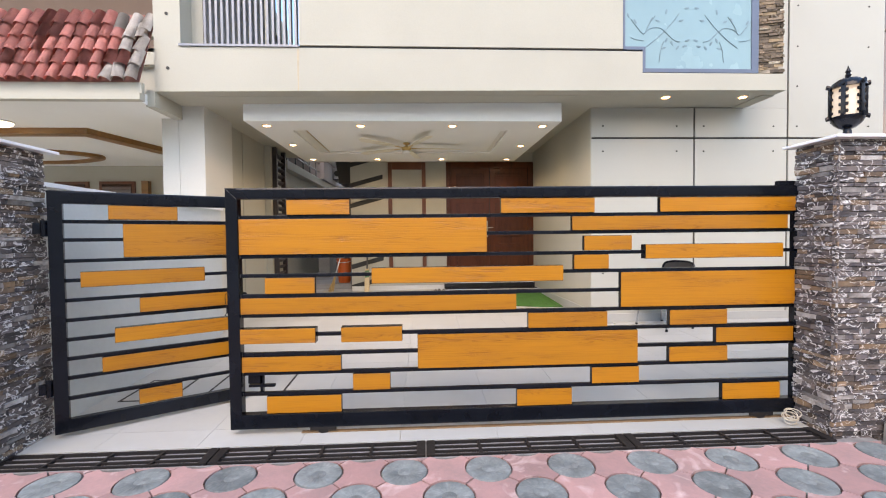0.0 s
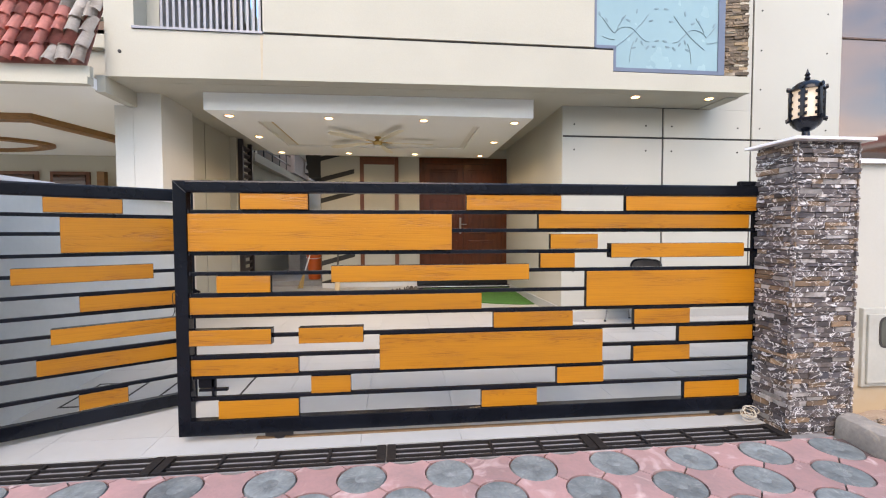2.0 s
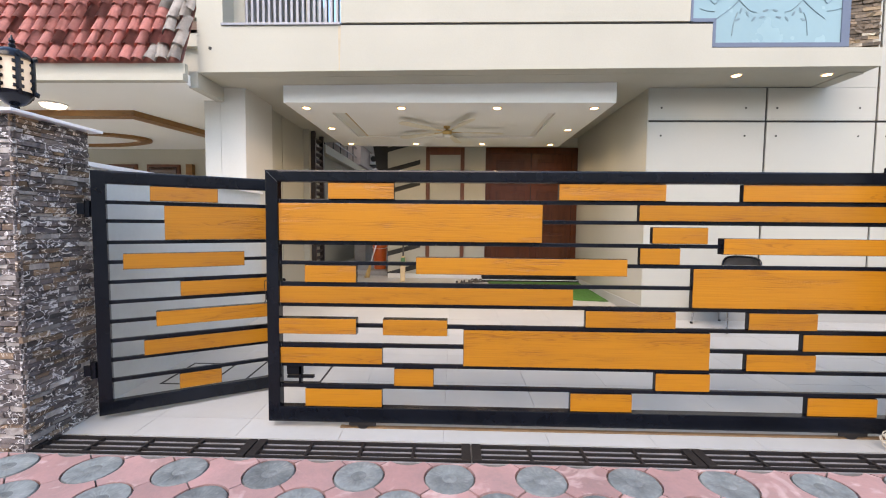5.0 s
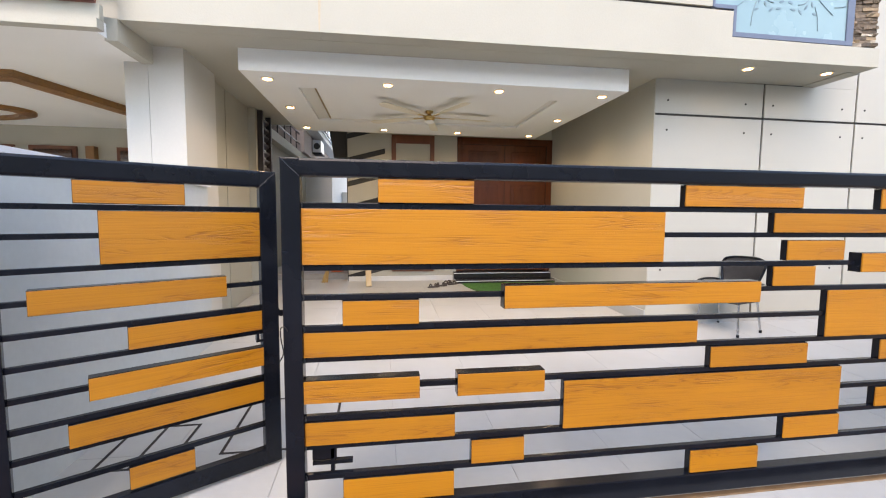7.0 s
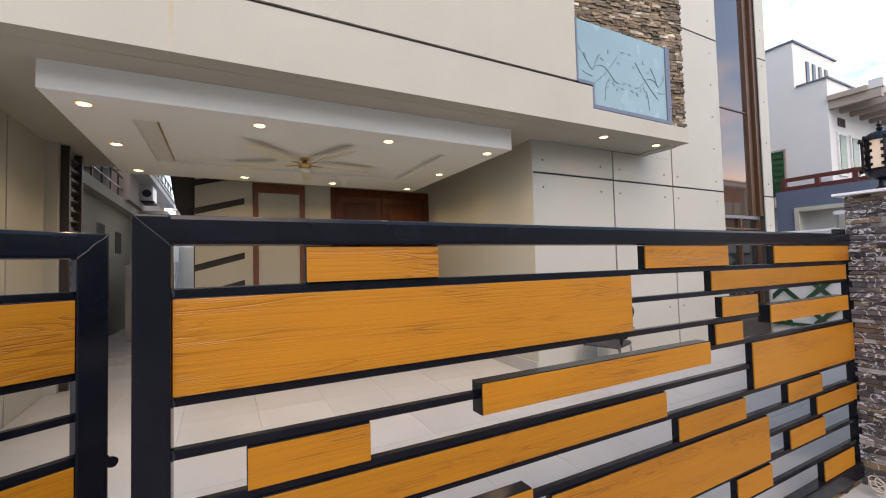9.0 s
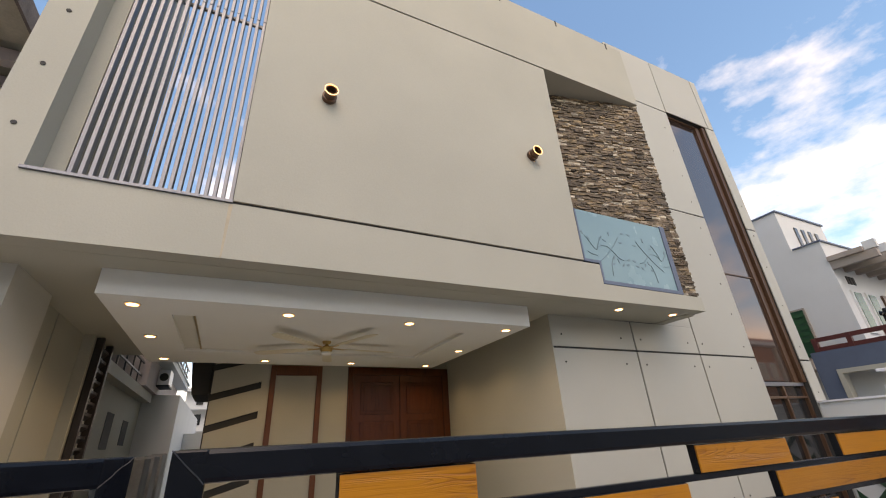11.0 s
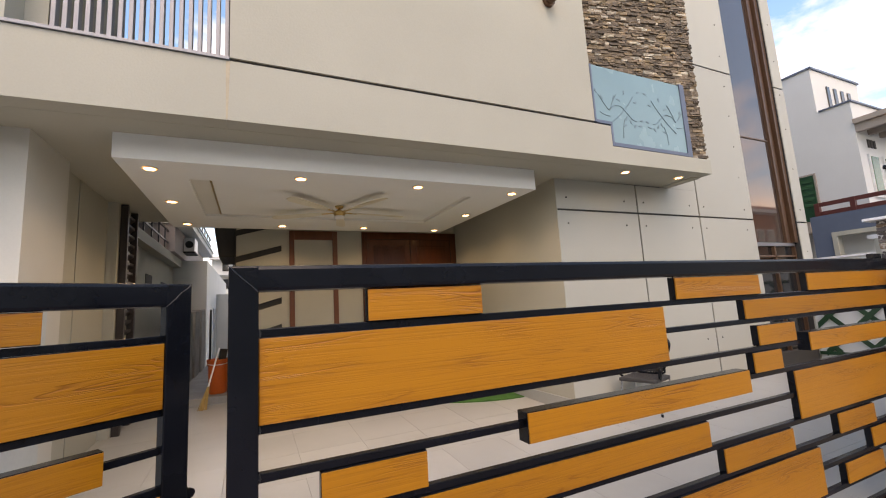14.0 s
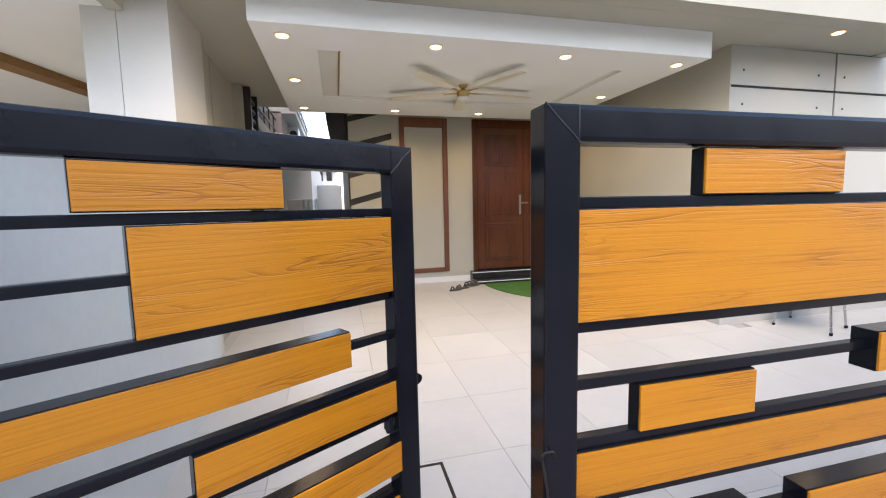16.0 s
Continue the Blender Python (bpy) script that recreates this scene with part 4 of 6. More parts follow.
# ---- chair ----
def chair(x, y, turn):
    """Visitor chair on four steel legs, mesh back and curved arms; it faces its own -y."""
    z = floor_z(y)
    c = thing("visitor_chair", "dark mesh visitor chair with black arms and steel legs", "chair", at=pose(x, y, z, 0, 0, turn) @ Matrix.Diagonal((1, 1, 0.93, 1)))
    bm = bmesh.new()
    box(bm, -0.26, 0.26, -0.27, 0.22, 0.44, 0.50, 0.025)
    part("seat", bm, M_CHAIR, c)
    bm = bmesh.new()
    n, rows = 10, 8
    grid, rim = [], []
    for j in range(rows + 1):
        v = j / rows
        w = 0.17 + 0.12 * v ** 0.8 - 0.05 * max(0, v - 0.8) * 5 * max(0, v - 0.8) * 5
        row = []
        for i in range(n + 1):
            u = 2 * i / n - 1
            row.append((w * u, 0.24 + 0.12 * v - 0.06 * u * u, 0.52 + 0.53 * v - 0.035 * u ** 4 * v))
        grid.append([bm.verts.new(p) for p in row])
        rim.append((row[0], row[-1]))
        top = row
    for p, q in zip(grid, grid[1:]):
        for i in range(n):
            bm.faces.new((p[i], p[i + 1], q[i + 1], q[i]))
    bmesh.ops.solidify(bm, geom=bm.faces[:], thickness=0.012)
    rest = part("backrest", bm, M_CHAIR, c, "grey-black mesh back", smooth=True)
    bm = bmesh.new()
    loop = [a for a, _ in rim] + top[1:-1] + [b for _, b in rim[::-1]]
    sweep(bm, loop, 0.016, 8, 3, closed=True)
    part("back_frame", bm, M_BLACK, rest, smooth=True)
    for s in (-1, 1):
        bm = bmesh.new()
        path = [(s * 0.22, 0.27, 0.66), (s * 0.29, 0.20, 0.70), (s * 0.315, 0.02, 0.715), (s * 0.31, -0.16, 0.70), (s * 0.30, -0.23, 0.64), (s * 0.28, -0.20, 0.55), (s * 0.25, -0.12, 0.48)]
        sweep(bm, path, 0.024, 8, 5, flat=0.7)
        part("armrest", bm, M_BLACK, c, "black curved armrest", smooth=True)
        for yy, lean in ((-0.22, -0.04), (0.2, 0.06)):
            bm = bmesh.new()
            tube(bm, (s * 0.24, yy, 0.45), (s * 0.27, yy + lean, 0.02), 0.013, 10)
            leg = part("leg", bm, M_CHROME, c)
            bm = bmesh.new()
            tube(bm, (s * 0.27, yy + lean, 0.0), (s * 0.271, yy + lean, 0.035), 0.018, 10)
            part("foot", bm, M_BLACK, leg, "black rubber foot")


chair(3.62, 6.06, -72)


# ---- louvred side gate, bucket and broom ----
lou = thing("louvred_gate", "dark brown metal louvred gate, folded open at the passage", "gate")
M_LOU = mat("dark_brown_metal", (0.03, 0.022, 0.02), 0.45, var=0.3)
for y in (8.92, 9.46):
    bm = bmesh.new()
    box(bm, -3.13, -3.04, y, y + 0.07, 0.15, 3.43, 0.004)
    part("stile", bm, M_LOU, lou)
for k in range(22):
    bm = bmesh.new()
    z = 0.30 + 0.14 * k
    prism(bm, [(-3.13, 8.98, z), (-3.07, 8.98, z + 0.05), (-3.07, 9.46, z + 0.05), (-3.13, 9.46, z)], (0, 0, 0.035))
    part("slat", bm, M_LOU, lou)
setting("passage_floor", [(-3.4, -1.7, 10.1, 26, 0.0, 0.40)], M_CONC, "raised grey concrete passage beside the house", "floor")
buck = thing("bucket", "orange plastic bucket with a pale handle in the passage", "bucket", at=pose(-1.965, 10.5, 0.40))
bm = bmesh.new()
lathe(bm, [(0.135, 0.0), (0.15, 0.03), (0.172, 0.50), (0.182, 0.50), (0.184, 0.56), (0.192, 0.57), (0.192, 0.60), (0.176, 0.60), (0.145, 0.02)], seg=24)
part("body", bm, M_ORANGE, buck, smooth=True)
bm = bmesh.new()
for i in range(10):
    a0, a1 = math.pi * i / 10, math.pi * (i + 1) / 10
    tube(bm, (0.188 * math.cos(a0), -0.02 - 0.185 * math.sin(a0), 0.55 - 0.04 * math.sin(a0)), (0.188 * math.cos(a1), -0.02 - 0.185 * math.sin(a1), 0.55 - 0.04 * math.sin(a1)), 0.007, 6)
part("handle", bm, M_COPING, buck, "pale wire handle")
bm = bmesh.new()
m = pose(-1.99, 10.5, 0.44, 0, 9, 20)
box(bm, -0.06, 0.06, -0.035, 0.035, 0.0, 0.74, 0.02)
bmesh.ops.transform(bm, matrix=m, verts=bm.verts)
solo("scrub_brush", bm, M_JOINT, "dark long scrub brush standing in the orange bucket", "brush")
M_STRAW = mat("straw", (0.45, 0.29, 0.10), 0.8, var=0.4, scale=30, stretch=(1, 1, 0.2))


def broom(x, y, dx, dy, h, label):
    z = floor_z(y)
    b = thing("broom", label, "broom", "brooms by the passage", pose(x, y, z))
    bm = bmesh.new()
    rnd = random.Random(int(x * 100))
    for _ in range(46):
        a, r = rnd.uniform(0, 6.28), rnd.uniform(0.0, 0.07)
        tube(bm, (r * math.cos(a), r * math.sin(a), 0.005), (dx * 0.38 + 0.2 * r * math.cos(a), dy * 0.38 + 0.2 * r * math.sin(a), h * 0.38), 0.006, 4, 0.004)
    part("bristles", bm, M_STRAW, b)
    bm = bmesh.new()
    tube(bm, (dx * 0.36, dy * 0.36, h * 0.36), (dx, dy, h), 0.014, 8)
    part("stick", bm, M_COPING if h > 0.8 else M_STRAW, b)


broom(-2.15, 9.75, 0.22, 0.35, 0.95, "straw broom with a pale stick, leaning at the passage")

# cricket bat leaning on the slanted cladding
bat = thing("cricket_bat", "worn willow cricket bat with a green grip, leaning upright", "bat", at=pose(-1.245, 9.24, floor_z(9.24) + 0.012, -30, -3, 0))
bm = bmesh.new()
box(bm, -0.055, 0.055, -0.022, 0.022, 0.0, 0.58, 0.014)
prism(bm, [(-0.055, 0.0, 0.56), (0.055, 0.0, 0.56), (0.018, 0.0, 0.66), (-0.018, 0.0, 0.66)], (0, 0.02, 0))
part("blade", bm, mat("willow", (0.50, 0.38, 0.22), 0.6, var=0.25, scale=8, stretch=(1, 1, 0.15)), bat)
bm = bmesh.new()
box(bm, -0.05, 0.05, -0.026, -0.021, 0.40, 0.575, 0.002)
part("sticker", bm, mat("green_sticker", (0.03, 0.13, 0.05), 0.4), bat, "faded green sticker")
bm = bmesh.new()
lathe(bm, [(0.019, 0.63), (0.018, 0.80), (0.02, 0.96), (0.024, 0.98), (0.02, 1.0)], seg=12)
part("handle", bm, M_CHAIR, bat, "dark rubber grip", smooth=True)


# inspection cover in the drive
cover = thing("inspection_cover", "tiled inspection cover with a black frame in the drive", "cover")
for x0, x1, y0, y1 in ((-2.08, -1.345, 3.99, 4.01), (-2.08, -1.345, 4.735, 4.755), (-2.08, -2.06, 4.01, 4.735), (-1.365, -1.345, 4.01, 4.735)):
    bm = bmesh.new()
    prism(bm, [(x, y, floor_z(y) - 0.01) for x, y in ((x0, y0), (x1, y0), (x1, y1), (x0, y1))], (0, 0, 0.0125))
    part("frame_bar", bm, M_IRON, cover)

cover = thing("inspection_cover", "small tiled drain cover with a black divided frame in the drive", "cover")
for x0, x1, y0, y1 in ((-2.80, -2.345, 3.89, 3.91), (-2.80, -2.345, 4.39, 4.41), (-2.80, -2.78, 3.91, 4.39), (-2.585, -2.565, 3.91, 4.39), (-2.365, -2.345, 3.91, 4.39)):
    bm = bmesh.new()
    prism(bm, [(x, y, floor_z(y) - 0.01) for x, y in ((x0, y0), (x1, y0), (x1, y1), (x0, y1))], (0, 0, 0.0125))
    part("frame_bar", bm, M_IRON, cover)

# ---- floor-level details at the gate ----
bm = bmesh.new()
box(bm, -0.95, 2.98, GATE_Y + 0.005, GATE_Y + 0.04, 0.0, 0.014, 0.002)
solo("gate_track", bm, mat("rust_track", (0.20, 0.12, 0.06), 0.8, var=0.4, scale=15), "rusty steel floor track of the sliding gate", "track")
# drain bed, darker than the street concrete
M_DRAINBOT = mat("drain_concrete", (0.22, 0.21, 0.20), 0.8, var=0.4, scale=8)
setting("drain_channel", [(-3.5, 3.3, 2.80, 3.04, -0.30, -0.018), (-3.5, 3.3, 3.025, 3.04, -0.13, -0.008), (-3.5, 3.3, 2.795, 2.81, -0.13, -0.006)], M_DRAINBOT, "shallow concrete drain channel before the gate", "drain")
grates = [(-2.93, -1.47), (-1.46, 0.0), (0.01, 1.48), (1.49, 2.97)]
for x0, x1 in grates:
    g = thing("drain_grate", "black rusty steel bar grate over the drain", "grate", "drain grates")
    for y in (2.825, 2.886, 2.948, 3.01):
        bm = bmesh.new()
        box(bm, x0 + 0.012, x1 - 0.012, y - 0.007, y + 0.007, -0.03, 0.006 if y in (2.825, 3.01) else 0.0, 0.003)
        part("bar", bm, M_IRON, g)
    for k in range(5):
        x = x0 + 0.03 + (x1 - x0 - 0.06) * k / 4
        bm = bmesh.new()
        w = 0.03 if k in (0, 4) else 0.01
        box(bm, x - w, x + w, 2.815, 3.02, -0.03, 0.009 if k in (0, 4) else 0.003, 0.003)
        part("cross_bar", bm, M_IRON, g)

# cable coil at the foot of the pillar
coil = bmesh.new()
rnd = random.Random(4)
for k in range(5):
    r, ox, oy = rnd.uniform(0.04, 0.07), rnd.uniform(-0.03, 0.03), rnd.uniform(-0.03, 0.03)
    tilt = rnd.uniform(0.2, 0.75)
    pts = [(2.88 + ox + r * math.cos(a), 3.08 + oy + 0.55 * r * math.sin(a), 0.02 + 0.012 * k + r * (1 + math.sin(a)) * tilt) for a in [i * math.pi / 10 for i in range(20)]]
    for a, b in zip(pts, pts[1:] + pts[:1]):
        tube(coil, a, b, 0.0035, 6)
solo("cable_coil", coil, mat("beige_cable", (0.50, 0.45, 0.36), 0.6), "loose coil of pale cable at the pillar foot", "cable", smooth=True)


# ---- lanterns on the pillars ----
def lantern(x, y, z):
    t = thing("pillar_lantern", "black six-sided lantern with lit frosted panes on the pillar", "lamp", "gate lanterns", pose(x, y, z))
    bm = bmesh.new()
    lathe(bm, [(0.11, 0), (0.11, 0.012), (0.075, 0.025), (0.04, 0.06), (0.036, 0.095), (0.075, 0.108), (0.12, 0.135), (0.148, 0.170), (0.155, 0.190)], seg=24)
    part("base", bm, M_BLACK, t, smooth=True)
    bm = bmesh.new()
    lathe(bm, [(0.165, 0.408), (0.16, 0.424), (0.135, 0.450), (0.09, 0.474), (0.04, 0.486), (0.022, 0.492), (0.03, 0.506), (0.016, 0.520), (0.028, 0.534), (0.014, 0.550), (0.003, 0.578)], seg=24)
    part("dome", bm, M_BLACK, t, smooth=True)
    for k in range(6):
        a = radians(60 * k + 30)
        r = Matrix.Rotation(a, 4, "Z")
        bm = bmesh.new()
        box(bm, 0.140, 0.167, -0.020, 0.020, 0.178, 0.428, 0.003)
        tube(bm, (0.155, 0, 0.425), (0.188, 0, 0.432), 0.018, 8)
        tube(bm, (0.155, 0, 0.192), (0.188, 0, 0.182), 0.018, 8)
        for j in range(4):
            tube(bm, (0.146, -0.040, 0.220 + 0.053 * j), (0.146, 0.040, 0.220 + 0.053 * j), 0.013, 6)
        bmesh.ops.transform(bm, matrix=r, verts=bm.verts)
        part("post", bm, M_BLACK, t, smooth=True)
        r = Matrix.Rotation(a + radians(30), 4, "Z")
        bm = bmesh.new()
        box(bm, 0.120, 0.126, -0.072, 0.072, 0.185, 0.415)
        bmesh.ops.transform(bm, matrix=r, verts=bm.verts)
        part("pane", bm, M_LEDW, t, "lit frosted pane")
    for c in t.children:
        c.data.transform(Matrix.Diagonal((0.68, 0.68, 1.0, 1.0)))
    return t


lan = lantern(3.272, 3.06, 2.20)
copy_thing(lan, pose(-3.16, 3.08, 2.20))

# ---- street side of the boundary wall ----
wl_lamp = thing("wall_light", "black up-and-down wall light, lit", "wall lamp")
bm = bmesh.new()
box(bm, 4.58, 4.87, 3.12, 3.2, 1.41, 1.52, 0.008)
part("body", bm, M_BLACK, wl_lamp)
for k in range(4):
    for z0, z1 in ((1.401, 1.409), (1.521, 1.529)):
        bm = bmesh.new()
        tube(bm, (4.625 + 0.066 * k, 3.155, z0), (4.625 + 0.066 * k, 3.155, z1), 0.018, 10)
        part("lens", bm, M_LED, wl_lamp, "warm glowing lens")
M_METER = mat("grimy_white_enamel", (0.42, 0.42, 0.37), 0.45, var=0.15, scale=4)
meter = thing("meter_box", "white metal electricity meter box with a dark window, closed", "meter box")
bm = bmesh.new()
box(bm, 3.97, 4.80, 3.165, 3.215, 0.20, 0.87, 0.01)
part("case", bm, M_METER, meter)
bm = bmesh.new()
box(bm, 4.0, 4.77, 3.145, 3.166, 0.235, 0.82, 0.006)
mdoor = part("door", bm, M_METER, meter)
bm = bmesh.new()
pts = []
for cx0, cz0, a0 in ((4.66, 0.735, 0), (4.16, 0.735, 90), (4.16, 0.60, 180), (4.66, 0.60, 270)):
    pts += [(cx0 + 0.05 * math.cos(radians(a0 + s)), 3.138, cz0 + 0.05 * math.sin(radians(a0 + s))) for s in (0, 30, 60, 90)]
prism(bm, pts, (0, 0.006, 0))
gasket = bmesh.new()
prism(gasket, [(4.41 + (p[0] - 4.41) * 1.045, 3.141, 0.6675 + (p[2] - 0.6675) * 1.11) for p in pts], (0, 0.006, 0))
part("gasket", gasket, M_JOINT, mdoor, "dark rubber gasket")
part("window", bm, glass("meter_glass", (0.06, 0.07, 0.06), 0.08), mdoor, "dark glazed window")
bm = bmesh.new()
box(bm, 4.36, 4.54, 3.132, 3.139, 0.585, 0.76, 0.003)
dial = part("meter", bm, M_METER, mdoor, "pale meter behind the window")
bm = bmesh.new()
box(bm, 4.39, 4.50, 3.127, 3.133, 0.69, 0.735, 0.002)
part("display", bm, M_JOINT, dial)
bm = bmesh.new()
for x, z in ((4.40, 0.63), (4.44, 0.63), (4.48, 0.63)):
    box(bm, x, x + 0.022, 3.128, 3.133, z, z + 0.02, 0.002)
part("button", bm, M_JOINT, dial)
bm = bmesh.new()
sweep(bm, [(4.18, 3.133, 0.60), (4.22, 3.131, 0.68), (4.28, 3.131, 0.66), (4.34, 3.133, 0.62)], 0.008, 6, 4)
part("cable", bm, M_IRON, mdoor, "black cable behind the window", smooth=True)
bm = bmesh.new()
box(bm, 4.22, 4.33, 3.133, 3.139, 0.69, 0.75, 0.003)
part("breaker", bm, M_ALU, mdoor, "grey breaker behind the window")
bm = bmesh.new()
box(bm, 4.765, 4.80, 3.125, 3.15, 0.62, 0.635, 0.003)
box(bm, 4.765, 4.80, 3.125, 3.15, 0.54, 0.555, 0.003)
box(bm, 4.80, 4.815, 3.12, 3.14, 0.53, 0.645, 0.003)
part("hasp", bm, M_IRON, mdoor, "rusty hasp")

# kerb, soil bank, weeds and litter
bm = bmesh.new()
N = 110
rings = []
for i in range(N + 1):
    y = 2.86 - 5.5 * i / N
    x = 3.50 - 0.17 * (2.86 - y)
    j1 = 0.02 * noise.noise((0, y * 6, 1)) + 0.012 * noise.noise((0, y * 22, 5))
    j2 = 0.018 * noise.noise((3, y * 7, 1)) + 0.012 * noise.noise((3, y * 25, 5))
    rings.append([bm.verts.new(p) for p in ((x - 0.13, y, -0.05), (x - 0.125 + j1, y, 0.09 + j2), (x - 0.10 + j1, y, 0.125 + j2), (x - 0.02, y, 0.14 + j1), (x + 0.06, y, 0.13 + j2), (x + 0.08, y, -0.05))])
for p, q in zip(rings, rings[1:]):
    for i in range(5):
        bm.faces.new((p[i], p[i + 1], q[i + 1], q[i]))
solo("kerb", bm, mat("kerb_concrete", (0.29, 0.265, 0.23), 0.95, var=0.35, scale=5, fine=40, bump=0.6, bdist=0.012, col2=(0.16, 0.14, 0.12), fleck=(0.36, 0.30, 0.23), fscale=9.0), "rough grey concrete kerb with broken edge", "kerb", kind="structure", smooth=True)
bm = bmesh.new()
nx, ny = 60, 36
grid = []
for j in range(ny + 1):
    y = -2.6 + 5.8 * j / ny
    row = []
    for i in range(nx + 1):
        x = 3.50 - 0.17 * (2.86 - y) + 8.5 * (i / nx) ** 1.5
        z = 0.12 + 0.06 * noise.noise((x * 1.3, y * 1.3, 0)) + 0.035 * noise.noise((x * 5, y * 5, 3)) - 0.16 * max(0, y - 2.2) + 0.03 * noise.noise((x * 14, y * 14, 3))
        row.append(bm.verts.new((x, y, z)))
    grid.append(row)
for p, q in zip(grid, grid[1:]):
    for i in range(nx):
        bm.faces.new((p[i], p[i + 1], q[i + 1], q[i]))
solo("soil_bank", bm, M_SOIL, "dry bare soil strip along the boundary wall", "soil", kind="structure", smooth=True)
M_WEED = mat("dry_weed", (0.26, 0.20, 0.11), 0.8, var=0.5, scale=10, col2=(0.15, 0.12, 0.07), piece=0.4)
vs, fs = [], []
rnd = random.Random(21)
for _ in range(200):
    cl = rnd.choice([(5.5, 2.75), (5.7, 2.9), (5.6, 3.0), (6.1, 2.6), (5.4, 2.9), (5.6, 2.2)])
    x, y = cl[0] + rnd.gauss(0, 0.16), min(3.1, cl[1] + rnd.gauss(0, 0.2))
    a, h, lean = rnd.uniform(0, 6.28), rnd.uniform(0.01, 0.05) * (2.6 if cl[0] > 4.5 and cl[1] > 2.5 else 1), rnd.uniform(0.02, 0.10)
    dx, dy = math.cos(a), math.sin(a)
    z = 0.12 - 0.16 * max(0, y - 2.2)
    o = len(vs)
    vs += [(x - 0.005 * dy, y + 0.005 * dx, z), (x + 0.005 * dy, y - 0.005 * dx, z), (x + 0.5 * lean * dx, y + 0.5 * lean * dy, z + h * 0.7), (x + lean * dx, y + lean * dy, z + h * 0.8)]
    fs += [(o, o + 1, o + 2), (o + 1, o + 3, o + 2)]
me = bpy.data.meshes.new("weeds")
me.from_pydata(vs, [], fs)
me.materials.append(M_WEED)
tagged(new("weeds", me), "dry low weeds on the soil strip", "weeds", kind="stuff")
for x, y, w, d, a in ((4.15, 2.66, 0.30, 0.09, 8), (4.75, 2.25, 0.26, 0.09, -12)):
    bm = bmesh.new()
    m = pose(x, y, 0.185 - 0.16 * max(0, y - 2.2), 5, 4, a)
    prism(bm, [m @ Vector(p) for p in ((-w / 2, -d / 2, 0), (w / 2, -d / 2, 0.01), (w / 2 - 0.02, d / 2, 0), (-w / 2, d / 2, 0.012))], (0, 0, 0.006))
    solo("paper_scrap", bm, M_COPING, "crumpled white paper scrap on the soil", "litter", "litter on the soil")
M_TWIG = mat("grey_twig", (0.27, 0.235, 0.20), 0.9, var=0.4, scale=20)
for k in range(40):
    rnd = random.Random(k + 60)
    bm = bmesh.new()
    y = 2.80 - 0.040 * k
    x = 3.56 - 0.17 * (2.86 - y) + rnd.uniform(-0.06, 0.20)
    a, n = rnd.uniform(-2.0, -0.9), rnd.uniform(0.15, 0.42)
    z = 0.15 - 0.15 * max(0, y - 2.2)
    sweep(bm, [(x + n * q * math.cos(a) + rnd.uniform(-0.035, 0.035), y + n * q * math.sin(a), z + rnd.uniform(0, 0.04)) for q in (0, 0.25, 0.5, 0.75, 1)], rnd.uniform(0.003, 0.0065), 5, 3)
    solo("dry_stick", bm, M_TWIG, "dry grey root lying along the kerb", "twig", "twigs on the soil")
# chips of brick, plaster and leaf on the soil
rnd = random.Random(77)
for name, material, count, label in (("rubble", mat("rubble", (0.38, 0.29, 0.215), 0.9, var=0.4, scale=20, piece=0.6), 800, "brown and grey rubble chips scattered on the soil"), ("leaf_litter", mat("dead_leaf", (0.36, 0.25, 0.16), 0.8, var=0.4, scale=20, piece=0.5), 240, "dry curled leaves lying on the soil")):
    vs, fs = [], []
    for _ in range(count):
        y = 2.95 - abs(rnd.gauss(0, 0.9))
        x = 3.58 - 0.17 * (2.86 - y) + abs(rnd.gauss(0, 0.75))
        z = 0.135 + 0.06 * noise.noise((x * 1.3, y * 1.3, 0)) + 0.035 * noise.noise((x * 5, y * 5, 3)) - 0.16 * max(0, y - 2.2)
        r, turn, o = 0.004 + 0.022 * rnd.random() ** 2.5, rnd.uniform(0, 6.28), len(vs)
        sides = 5
        for k in range(sides):
            a = turn + 6.28 * k / sides
            q = r * rnd.uniform(0.6, 1.2)
            vs.append((x + q * math.cos(a), y + 0.7 * q * math.sin(a), z + rnd.uniform(-0.005, 0.012)))
        vs.append((x, y, z + r * rnd.uniform(0.25, 0.8)))
        fs += [(o + k, o + (k + 1) % sides, o + sides) for k in range(sides)]
    me = bpy.data.meshes.new(name)
    me.from_pydata(vs, [], fs)
    me.materials.append(material)
    tagged(new(name, me), label, "debris", kind="stuff")

# ---- upper facade: balcony louvres, niche, glass, lamps, tower window ----
louvre = thing("balcony_louvre", "tall screen of vertical grey aluminium blades in the balcony", "louvre screen")
for tier, (z0, z1) in enumerate(((4.07, 6.872), (6.884, 9.32))):
    for k in range(18):
        bm = bmesh.new()
        x = -2.95 + 0.0762 * k
        box(bm, x, x + 0.034, 5.90, 5.98, z0, z1, 0.003)
        part("blade", bm, M_ALU, louvre)
for z in (4.09, 6.86, 9.26):
    bm = bmesh.new()
    box(bm, -2.96, -1.62, 5.985, 6.02, z, z + 0.04, 0.003)
    part("cross_rail", bm, M_ALU, louvre)
setting("balcony_sill", [(-3.14, -1.6, SLAB_Y - 0.02, SLAB_Y + 0.26, 4.032, 4.062)], M_ALU, "thin metal sill under the louvres", "trim", 0.003)
bm = bmesh.new()
box(bm, -1.618, -1.602, 5.86, 6.02, 4.06, 6.0, 0.003)
solo("louvre_post", bm, M_JOINT, "dark metal edge post beside the louvres", "post")
